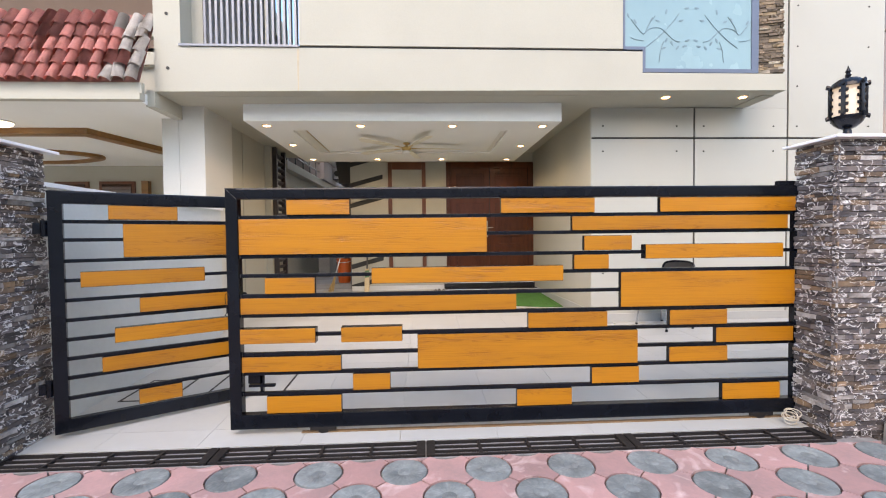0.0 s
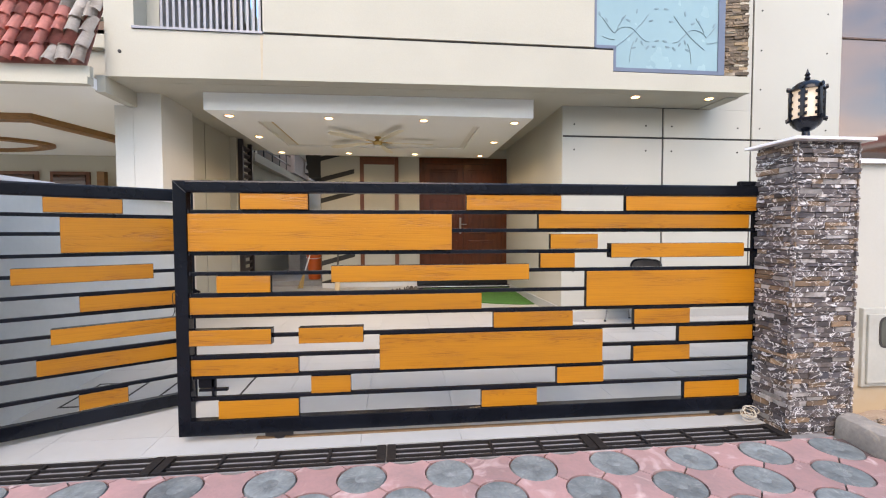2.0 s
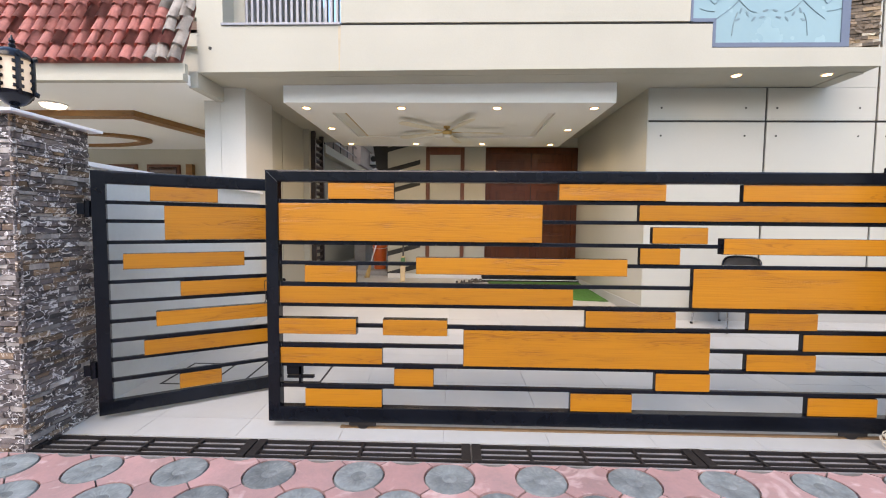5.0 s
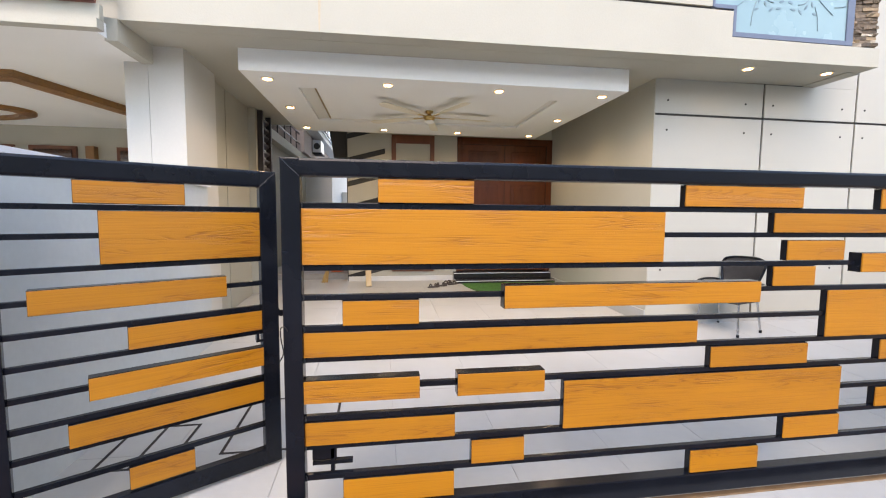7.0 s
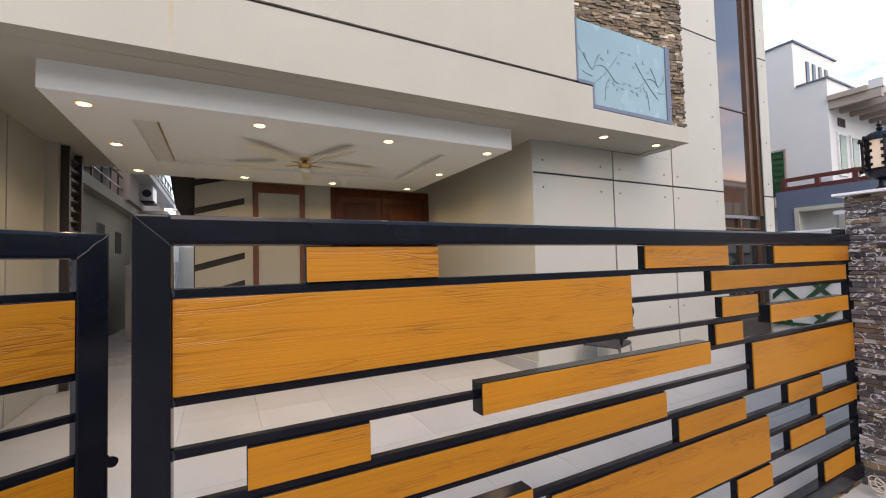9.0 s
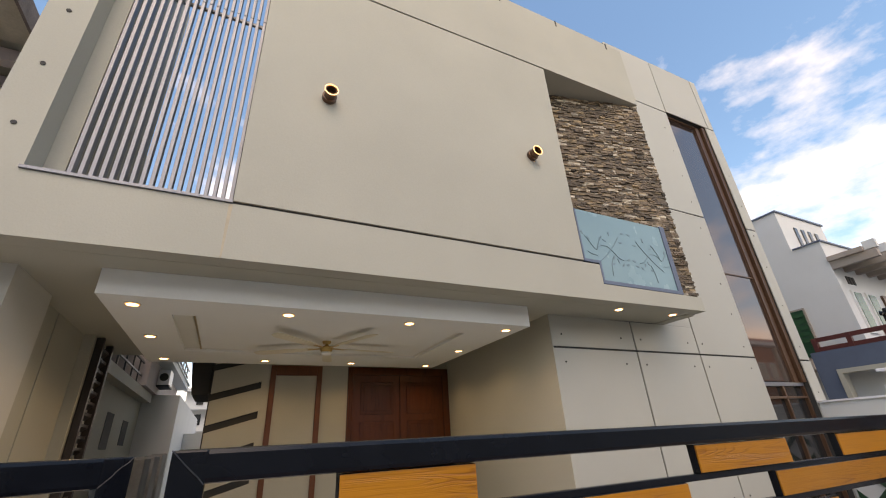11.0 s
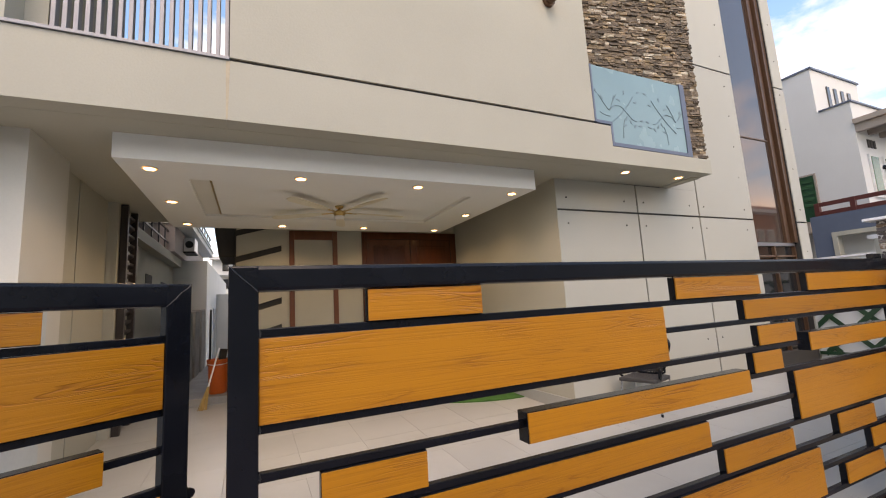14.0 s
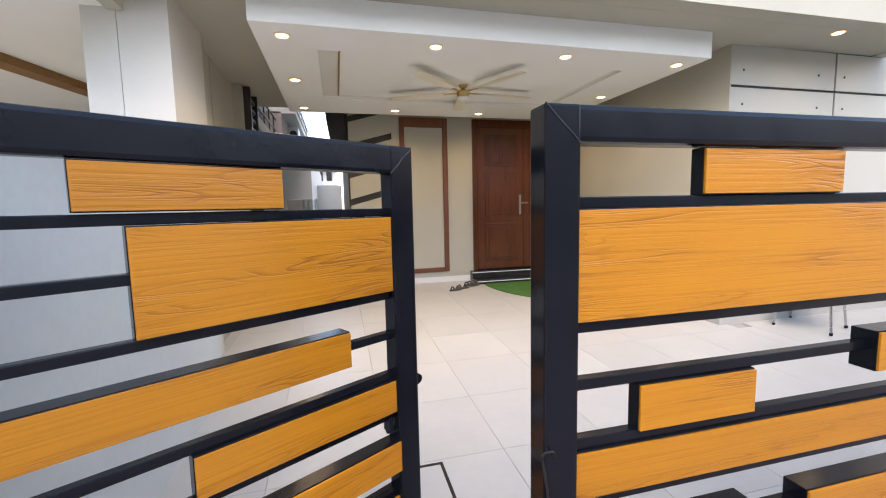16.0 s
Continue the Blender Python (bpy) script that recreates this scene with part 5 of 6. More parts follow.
# parapet joints
for k, x in enumerate((-0.386, 0.757, 2.065, 3.372, 4.705)):
    setting("parapet_joint", [(x - 0.012, x + 0.012, SLAB_Y - 0.004, SLAB_Y + 0.26, 9.15, 9.305)], M_JOINT, "short dark joint in the parapet edge", "trim")

# angled stone wall of the niche
n0, n1 = Vector((2.79, SLAB_Y + 0.60, 0)), Vector((5.13, SLAB_Y + 0.06, 0))
along = (n1 - n0)
niche_face = Matrix.Translation(n0) @ Matrix.Rotation(math.atan2(along.y, along.x), 4, "Z")
niche = thing("stone_cladding", "split brown ledger stone on the angled niche wall", "cladding")
clad(niche, niche_face, ledger(0, along.length, 3.74, 7.75, 0.036, 33, (0.05, 0.20), (0.004, 0.045)), lambda u, z: 3.74 < z < 5.0 and u > along.length - 0.62, NICHE_UNITS)

pane = thing("frosted_panel", "pale blue frosted glass panel with etched leafy branches", "glass panel")
GY = SLAB_Y + 0.012
bm = bmesh.new()
prism(bm, [(2.80, GY, 4.10), (3.10, GY, 4.10), (3.10, GY, 3.80), (4.62, GY, 3.80), (4.62, GY, 4.90), (2.80, GY, 4.90)], (0, 0.012, 0))
part("glass", bm, M_FROST, pane)
for b in ((2.785, 2.815, 4.06, 4.90), (2.815, 3.10, 4.05, 4.095), (3.06, 3.10, 3.745, 4.05), (3.10, 4.62, 3.745, 3.80), (4.62, 4.72, 3.745, 4.92)):
    bm = bmesh.new()
    box(bm, b[0], b[1], GY - 0.016, GY + 0.05, b[2], b[3], 0.003)
    part("frame_bar", bm, M_FRAMEG, pane)
M_ETCH = mat("etched_line", (0.12, 0.20, 0.225), 0.5, var=0.3, scale=12)


def etched(side):
    """Half of the etched motif: curling twigs with leaves, mirrored about the middle of the glass by side."""
    def at(u, z):
        return (3.76 + side * u, GY - 0.004, z)

    twigs = (((-0.66, 4.09), (-0.51, 4.20), (-0.36, 4.34), (-0.26, 4.45), (-0.19, 4.54)),
             ((-0.68, 4.27), (-0.60, 4.34), (-0.50, 4.36), (-0.42, 4.34), (-0.33, 4.26), (-0.25, 4.19), (-0.17, 4.17)),
             ((-0.86, 4.47), (-0.79, 4.38), (-0.68, 4.27), (-0.62, 4.38), (-0.52, 4.52)),
             ((-0.40, 4.17), (-0.44, 4.06), (-0.45, 3.98), (-0.46, 3.89)),
             ((-0.86, 4.22), (-0.78, 4.19), (-0.68, 4.18)))
    leaves = ((-0.36, 4.19, 70), (-0.40, 4.08, 20), (-0.20, 4.09, 50), (-0.10, 4.11, 10), (-0.06, 4.19, 15), (-0.15, 4.46, 10), (-0.07, 4.63, 5),
              (-0.48, 4.45, -20), (-0.36, 4.58, 80), (-0.80, 4.44, 120), (-0.90, 4.52, 110), (-0.57, 4.47, 60), (-0.28, 4.15, -60))
    for line in twigs:
        bm = bmesh.new()
        sweep(bm, [at(u, z) for u, z in line], 0.0042, 5, 4)
        part("etched_branch", bm, M_ETCH, pane, "dark etched branch")
    for u, z, turn in leaves:
        a = radians(turn)
        bm = bmesh.new()
        prism(bm, [at(u + 0.036 * math.cos(q) * math.cos(a) - 0.014 * math.sin(q) * math.sin(a), z + 0.036 * math.cos(q) * math.sin(a) + 0.014 * math.sin(q) * math.cos(a)) for q in [k * math.pi / 4 for k in range(8)]], (0, 0.003, 0))
        part("leaf", bm, M_ETCH, pane)


etched(1)
etched(-1)


def facade_lamp(x, z):
    t = thing("facade_lamp", "dark round wall lamp with a glowing rim", "wall lamp", "lamps of the facade", pose(x, SLAB_Y, z, 90, 0, 0))
    bm = bmesh.new()
    lathe(bm, [(0.085, 0.0), (0.085, 0.05), (0.07, 0.055), (0.07, 0.15), (0.06, 0.15), (0.055, 0.08), (0.01, 0.078)], seg=24)
    part("body", bm, M_BROWNF, t, smooth=True)
    bm = bmesh.new()
    lathe(bm, [(0.074, 0.146), (0.081, 0.150), (0.081, 0.160), (0.073, 0.161), (0.072, 0.152)], seg=24, caps=False)
    part("rim", bm, glow("warm_rim", (1.0, 0.66, 0.34), 0.9), t, "glowing warm rim")
    return t


fl = facade_lamp(-0.80, 5.66)
copy_thing(fl, pose(2.17, SLAB_Y, 5.66, 90, 0, 0))

win = thing("stair_window", "tall dark tinted stair window in a brown frame", "window")
WY = WALL_Y + 0.10
bm = bmesh.new()
box(bm, 7.49, 8.72, WY + 0.05, WY + 0.062, 2.62, 9.1)
part("pane", bm, M_TINT, win, "dark reflecting glass")
for b in ((8.72, 8.84, 2.6, 9.1, 0.0), (8.90, 9.015, 2.6, 9.1, -0.06), (7.485, 8.72, 9.06, 9.115, 0.0), (7.485, 8.72, 4.81, 4.84, 0.03)):
    bm = bmesh.new()
    box(bm, b[0], b[1], WY + b[4], WY + 0.09, b[2], b[3], 0.005)
    part("frame_bar", bm, M_BROWNF, win)
bm = bmesh.new()
box(bm, 8.84, 8.90, WY + 0.02, WY + 0.09, 2.6, 9.1)
part("reveal", bm, M_BROWNF, win)
for b in ((7.49, 9.0, 2.53, 2.60), (7.49, 7.54, 0.45, 2.53), (8.22, 8.27, 0.45, 2.53), (8.95, 9.0, 0.45, 2.53), (7.54, 8.95, 2.30, 2.34)):
    bm = bmesh.new()
    box(bm, b[0], b[1], WY, WY + 0.08, b[2], b[3], 0.004)
    part("grey_bar", bm, M_ALU if b[2] > 2.5 else M_BROWNF, win, "grey aluminium bar" if b[2] > 2.5 else "")
bm = bmesh.new()
box(bm, 7.54, 8.95, WY + 0.06, WY + 0.07, 0.45, 2.53)
part("lower_pane", bm, M_DARKPANE, win, "dark lower glass")

# ---- the next house, left of the porch ----
nbr = thing("neighbour_house", "cream house next door with a red tiled porch roof", "house")


def slab(name, material, boxes, parent, label="", bev=0.0):
    bm = bmesh.new()
    for b in boxes:
        box(bm, *b, bev)
    return part(name, bm, material, parent, label)


# unseen pale slab, added to bounce light up to the next porch's ceiling
slab("porch_floor", M_TILE, [(-13, -3.54, 3.31, 10.2, -0.1, 0.02)], nbr)
slab("porch_ceiling", M_CEIL, [(-13, -3.56, 5.46, 10.2, 3.27, 3.4)], nbr)
slab("eave_board", M_PAINT, [(-13, -3.47, 5.40, 5.46, 3.34, 3.47), (-13, -3.47, 5.36, 5.46, 3.25, 3.335)], nbr)
slab("back_wall", M_PAINT, [(-13, -3.56, 10.2, 10.4, 0, 7.4), (-13, -3.56, 7.0, 7.2, 3.4, 4.6)], nbr)
# the pier's paler colour stands in for light from the next porch
slab("porch_pier", M_COLUMN, [(-3.76, -3.525, 6.27, 6.6, 0, 3.27)], nbr)
# made-up pale slab that throws light onto the terrace roof's underside
slab("terrace_floor", M_TILE, [(-13, -3.5, 7.0, 14, 4.5, 4.6)], nbr)
slab("parapet", M_PAINT, [(-13, -3.5, 6.85, 6.98, 4.72, 4.95), (-13, -3.5, 6.9, 7.0, 4.3, 4.5)], nbr)
slab("upper_wall", mat("brown_wall", (0.16, 0.10, 0.07), 0.8), [(-13, -3.55, 8.0, 8.1, 4.6, 6.2)], nbr)
for x0, x1, z1 in ((-8.55, -7.8, 2.9), (-7.55, -6.75, 2.9), (-6.05, -5.3, 2.9)):
    w = slab("window", M_TRIMW, [(x0, x1, 10.15, 10.2, 0.9, z1)], nbr)
    slab("pane", M_TINT, [(x0 + 0.07, x1 - 0.07, 10.13, 10.15, 0.97, z1 - 0.07)], w)
slab("porch_lamp", M_MOULD, [(-6.55, -6.4, 10.08, 10.2, 2.55, 2.9)], nbr)
# its round ceiling lamp, lit
disc_lamp = thing("ceiling_lamp", "round white ceiling lamp of the next porch, lit", "ceiling light", at=pose(-6.15, 6.42, 3.27))
bm = bmesh.new()
lathe(bm, [(0.10, -0.07), (0.14, -0.05), (0.155, -0.02), (0.155, 0.0)], seg=24)
part("diffuser", bm, glow("lamp_diffuser", (1.0, 0.93, 0.82), 1.2), disc_lamp, "lit white diffuser", smooth=True)
bm = bmesh.new()
lathe(bm, [(0.157, -0.022), (0.17, -0.018), (0.17, 0.0)], seg=24, caps=False)
part("rim", bm, M_WHITE, disc_lamp, smooth=True)
porch_bulb = bpy.data.lights.new("porch_bulb", "SPOT")
porch_bulb.spot_size, porch_bulb.spot_blend = radians(150), 0.7
porch_bulb.energy, porch_bulb.color, porch_bulb.shadow_soft_size = 62.0, (1.0, 0.9, 0.76), 0.1
pb = new("porch_bulb", porch_bulb)
pb.parent = disc_lamp
pb.location = (0, 0, -0.09)
ring = bmesh.new()
loops = []
for i in range(40):
    a = 2 * math.pi * i / 40
    loops.append([ring.verts.new((-8.3 + r * math.cos(a), 8.9 + 0.42 * r * math.sin(a), z)) for r, z in ((1.75, 3.27), (1.75, 3.22), (1.62, 3.2), (1.5, 3.22), (1.5, 3.27))])
for p, q in zip(loops, loops[1:] + loops[:1]):
    for k in range(5):
        ring.faces.new((p[k], p[(k + 1) % 5], q[(k + 1) % 5], q[k]))
part("ceiling_ring", ring, M_MOULD, nbr, "carved wooden ceiling ring")
bm = bmesh.new()
prism(bm, [(-12, 6.78, 3.18), (-5.2, 6.78, 3.18), (-5.38, 6.98, 3.18), (-12, 6.98, 3.18)], (0, 0, 0.09))
prism(bm, [(-5.2, 6.78, 3.18), (-4.5, 9.9, 3.18), (-4.72, 9.9, 3.18), (-5.38, 6.98, 3.18)], (0, 0, 0.09))
part("ceiling_moulding", bm, M_MOULD, nbr, "carved wooden ceiling moulding")
# tiled roof: each clay tile a piece
tile_bm = bmesh.new()
R, N = 0.076, 6
for s0, s1, r0, r1 in ((0, 0.26, R, R * 0.84),):
    lo = [tile_bm.verts.new((r0 * math.cos(math.pi * i / N), s0, 0.95 * r0 * math.sin(math.pi * i / N))) for i in range(N + 1)]
    hi = [tile_bm.verts.new((r1 * math.cos(math.pi * i / N), s1, 0.95 * r1 * math.sin(math.pi * i / N))) for i in range(N + 1)]
    for i in range(N):
        tile_bm.faces.new((lo[i], lo[i + 1], hi[i + 1], hi[i]))
bmesh.ops.solidify(tile_bm, geom=tile_bm.faces[:], thickness=0.014)
tile_red = done("roof_tile", tile_bm, M_ROOFT, True)
tile_pale = tile_red.copy()
tile_pale.materials.clear()
tile_pale.materials.append(M_ROOFP)
slope = math.atan2(0.98, 0.37)
rnd = random.Random(3)
bm = bmesh.new()
prism(bm, [(-13, 5.41, 3.47), (-3.50, 5.41, 3.47), (-3.50, 5.79, 4.47), (-13, 5.79, 4.47)], (0, 0, 0.03))
part("roof_bed", bm, mat("roof_mortar", (0.28, 0.12, 0.095), 0.9), nbr)
for r in range(5):
    for c in range(30):
        x = -3.56 - 0.154 * c + rnd.uniform(-0.006, 0.006)
        y = 5.34 + 0.076 * r
        z = 3.47 + 0.198 * r
        worn = c < (2, 1, 1, 2, 3)[r] + (rnd.random() < 0.3)
        sunk = 0.05 if worn and r == 4 else 0.0
        o = new("roof_tile", tile_pale if worn else tile_red)
        o.parent = nbr
        o.matrix_world = pose(x, y, z - sunk, math.degrees(slope) - 5 + 80 * sunk, rnd.uniform(-3, 3) * (3 if worn else 1), rnd.uniform(-2, 2) * (4 if worn else 1))
# upper terrace roof with beams
slab("terrace_roof", mat("brown_eave", (0.52, 0.46, 0.37), 0.8, var=0.3, scale=3), [(-14, -4.70, 6.60, 8.20, 7.52, 7.82)], nbr, "", 0.01)
slab("terrace_fascia", mat("mauve_fascia", (0.16, 0.13, 0.125), 0.8, var=0.6, scale=5, col2=(0.30, 0.24, 0.22)), [(-4.70, -4.66, 6.61, 8.20, 7.50, 7.83)], nbr)
for y in (8.56, 9.24, 10.01):
    slab("terrace_beam", mat("pink_beam", (0.70, 0.62, 0.60), 0.8), [(-14, -4.9, y, y + 0.18, 7.48, 7.70)], nbr)
slab("terrace_ceiling", M_PAINT, [(-14, -4.9, 8.20, 14, 7.73, 7.84)], nbr)
slab("terrace_side", M_PAINT, [(-5.0, -4.75, 8.20, 14, 7.6, 7.8), (-14, -4.3, 10.4, 14, 7.0, 8.3), (-4.7, -4.3, 8.2, 14, 7.4, 7.62)], nbr)

# ---- behind the passage ----
back = thing("passage_building", "grey house behind the passage with balcony and rails", "house")
slab("side_wall", M_PAINT, [(-3.75, -3.45, 9.05, 22, 0, 3.25), (-3.9, -3.45, 16.2, 22, 3.25, 7)], back)
slab("balcony_slab", M_PAINT, [(-4.6, -3.25, 10.3, 16.2, 3.22, 3.42)], back)
for k in range(9):
    slab("rail_post", M_LOU, [(-3.30, -3.27, 10.35 + 0.7 * k, 10.38 + 0.7 * k, 3.42, 3.92)], back)
for z in (3.62, 3.9):
    slab("rail", M_LOU, [(-3.30, -3.27, 10.35, 16.0, z, z + 0.03)], back)
slab("eave", M_WHITE, [(-5.0, -2.82, 13.6, 20, 4.08, 4.22)], back)
slab("eave_fascia", M_GREY, [(-3.06, -2.78, 13.55, 20, 4.22, 4.27)], back)
slab("garden_wall", M_WHITE, [(-3.45, -2.61, 15.5, 25, 0, 3.42)], back, "tall whitewashed wall")
slab("upper_wall", mat("mauve_plaster", (0.36, 0.31, 0.295), 0.85, var=0.15, scale=2), [(-5.0, -3.15, 13.6, 20, 3.42, 4.12)], back)
slab("balcony_wall", M_WHITE, [(-4.4, -4.2, 10.4, 13.4, 3.42, 5.2)], back)
for k in range(8):
    slab("roof_rail", M_ALU, [(-2.90, -2.86, 13.7 + 0.78 * k, 13.76 + 0.78 * k, 4.27, 4.75)], back)
slab("roof_rail_top", M_ALU, [(-2.90, -2.86, 13.7, 19.9, 4.72, 4.76), (-2.90, -2.86, 13.7, 19.9, 4.48, 4.51)], back)
ac = slab("ac_unit", M_COPING, [(-3.14, -2.88, 15.0, 15.7, 3.62, 4.0)], back, "white air-conditioner outdoor unit", 0.01)
bm = bmesh.new()
tube(bm, (-3.01, 14.985, 3.81), (-3.01, 15.0, 3.81), 0.10, 18)
part("fan_grille", bm, M_JOINT, ac)
slab("bracket", M_IRON, [(-3.15, -2.86, 15.0, 15.7, 3.58, 3.615)], back)
for y0, z0, z1 in ((12.2, 2.1, 2.75), (13.8, 2.2, 2.7)):
    slab("window", M_JOINT, [(-3.46, -3.44, y0, y0 + 0.6, z0, z1)], back)
far = thing("far_house", "white distant house with ledges behind the passage", "house")
slab("wall", M_WHITE, [(-3.4, -1.9, 27, 30, 0, 4.9), (-2.6, -1.75, 33, 36, 0, 6.1)], far)
for z in (3.0, 4.0, 4.85):
    slab("ledge", M_WHITE, [(-3.5, -1.8, 26.6, 27, z, z + 0.15)], far)
for x in (-2.9, -2.4):
    for z in (3.3, 4.25):
        slab("window", M_DARKPANE, [(x, x + 0.3, 26.95, 27.02, z, z + 0.5)], far)
slab("passage_end_wall", M_GREY, [(-3.45, -1.7, 19.0, 19.2, 0, 2.6)], far)
for k in range(6):
    bm = bmesh.new()
    box(bm, -2.95 - 0.01 * (k % 2), -2.63 + 0.02 * (k % 3), 11.9 + 1.15 * k, 12.75 + 1.15 * k, 0.40, 1.90 + 0.035 * k, 0.02)
    solo("concrete_block", bm, M_CONC, "rough grey concrete slab standing in the passage", "block", "slabs in the passage")
# dark soffit box over the passage end of the porch
bm = bmesh.new()
prism(bm, [(-2.05, 9.95, 3.48), (-1.70, 9.95, 3.48), (-1.70, 9.95, 2.8), (-1.95, 9.95, 2.8)], (0, 1.2, 0))
solo("passage_canopy", bm, M_JOINT, "dark slanted canopy box at the passage corner", "canopy")

# ---- the houses to the other side ----
oth = thing("white_house", "white two-storey house with pergola and dark porch beyond the plot", "house")
M_TANW = mat("tan_plaster", (0.36, 0.30, 0.25), 0.85, var=0.15, scale=1.5)
slab("main_block", M_WHITE, [(15.24, 25.5, 7.376, 17.3, 0, 7.19)], oth)
slab("upper_block", M_WHITE, [(15.24, 18.41, 8.19, 17.3, 7.19, 8.73)], oth)
slab("side_block", M_TANW, [(19.6, 25.5, 8.6, 17.3, 7.19, 8.05)], oth)
slab("parapet_cap", M_FRAMEG, [(15.20, 18.46, 8.14, 17.3, 8.73, 8.79), (15.20, 25.5, 7.325, 8.14, 7.19, 7.24), (19.55, 25.5, 8.55, 17.3, 8.05, 8.11)], oth)
for k in range(4):
    slab("slot_window", M_DARKPANE, [(16.10 + 0.471 * k, 16.29 + 0.471 * k, 8.155, 8.195, 7.49, 8.26)], oth)
slab("pergola_slab", M_TANW, [(15.16, 22.95, 6.47, 7.376, 6.46, 6.61)], oth)
for k in range(9):
    slab("pergola_beam", M_TANW, [(15.24 + 0.771 * k, 15.41 + 0.771 * k, 6.21, 7.376, 6.21, 6.46)], oth)
    slab("dentil", M_WHITE, [(15.24 + 0.771 * k, 15.41 + 0.771 * k, 6.16, 6.46, 6.48, 6.74)], oth)
M_GREENP = mat("green_glass", (0.03, 0.10, 0.05), 0.2)
for x in (15.67, 16.61):
    w = slab("window", M_WHITE, [(x, x + 0.64, 7.325, 7.376, 4.19, 5.56)], oth)
    slab("pane", M_GREENP, [(x + 0.09, x + 0.55, 7.31, 7.33, 4.28, 5.48)], w)
slab("door", M_BROWNF, [(17.73, 18.67, 7.315, 7.376, 3.68, 5.56)], oth)
for k in range(3):
    slab("house_number", M_JOINT, [(15.84 + 0.19 * k, 15.96 + 0.19 * k, 7.35, 7.376, 5.78, 6.04)], oth)
M_DGREEN = mat("dark_green", (0.012, 0.06, 0.03), 0.3)
w = slab("green_window", M_TANW, [(15.19, 15.24, 8.52, 9.0, 3.68, 5.28)], oth)
slab("pane", M_DGREEN, [(15.17, 15.19, 8.57, 8.95, 3.73, 5.22)], w)
for k in range(5):
    slab("shutter_slat", M_GREENP, [(15.155, 15.17, 8.59, 8.93, 4.2 + 0.2 * k, 4.32 + 0.2 * k)], w)
slab("west_window", M_DARKPANE, [(15.20, 15.24, 10.06, 10.48, 4.40, 5.18)], oth)
slab("west_vent", M_JOINT, [(15.20, 15.24, 9.66, 9.84, 4.88, 5.12)], oth)
slab("west_ledge", M_CONC, [(14.85, 15.24, 9.0, 10.7, 5.28, 5.38)], oth)
for k in range(4):
    slab("ledge_bracket", M_CONC, [(14.88, 15.24, 9.05 + 0.47 * k, 9.17 + 0.47 * k, 5.17, 5.28)], oth)
M_RED = mat("maroon_paint", (0.11, 0.025, 0.02), 0.5)
for z in (3.80, 4.08):
    slab("terrace_rail", M_RED, [(14.65, 14.73, 4.9, 8.47, z, z + 0.12), (14.73, 23, 4.9, 4.98, z, z + 0.12)], oth)
for k in range(5):
    slab("rail_post", M_RED, [(14.63, 14.75, 4.9 + 0.86 * k, 5.02 + 0.86 * k, 3.62, 4.2)], oth)
slab("porch_beam", M_FRAMEG, [(14.55, 14.85, 4.8, 8.58, 3.22, 3.78), (14.55, 23, 4.8, 5.1, 3.22, 3.78), (14.55, 14.85, 8.10, 8.58, 0, 3.22), (14.85, 23, 5.1, 8.58, 3.6, 3.78)], oth)
slab("side_roof", M_TANW, [(14.5, 15.24, 8.58, 10.6, 3.3, 3.60)], oth, "tan side roof")
slab("porch_wall", M_PAINT, [(17.0, 17.2, 5.1, 8.58, 0, 3.6)], oth)
slab("porch_frame", M_PAINT, [(14.5, 14.8, 7.98, 8.10, 0, 3.22), (14.5, 14.8, 5.1, 7.98, 3.10, 3.22)], oth)
slab("porch_window", M_DARKPANE, [(16.95, 17.0, 6.3, 7.9, 1.1, 2.9)], oth)

# house across the street, seen in the stair window's glass
brick_house = thing("brick_house", "orange-brown house with a tiled overhanging roof across the street", "house")
slab("wall", mat("orange_plaster", (0.34, 0.13, 0.06), 0.85, var=0.25, scale=1.0), [(38.6, 52, -24, -10.4, 0, 8.3)], brick_house)
slab("eave", M_WHITE, [(38.0, 52.4, -24.5, -9.7, 8.3, 8.6)], brick_house)
for k in range(5):
    slab("roof_course", M_ROOFT, [(38.0 + 0.7 * k, 52.4, -24.5, -9.7 - 0.7 * k, 8.6 + 0.22 * k, 8.82 + 0.22 * k)], brick_house)
slab("corner_pier", M_PAINT, [(43.2, 44.0, -10.5, -10.2, 0, 8.3)], brick_house)
for x in (40.0, 41.6):
    w = slab("window", M_WHITE, [(x, x + 1.1, -10.42, -10.34, 5.4, 6.9)], brick_house)
    slab("pane", M_DARKPANE, [(x + 0.1, x + 1.0, -10.35, -10.32, 5.5, 6.8)], w)

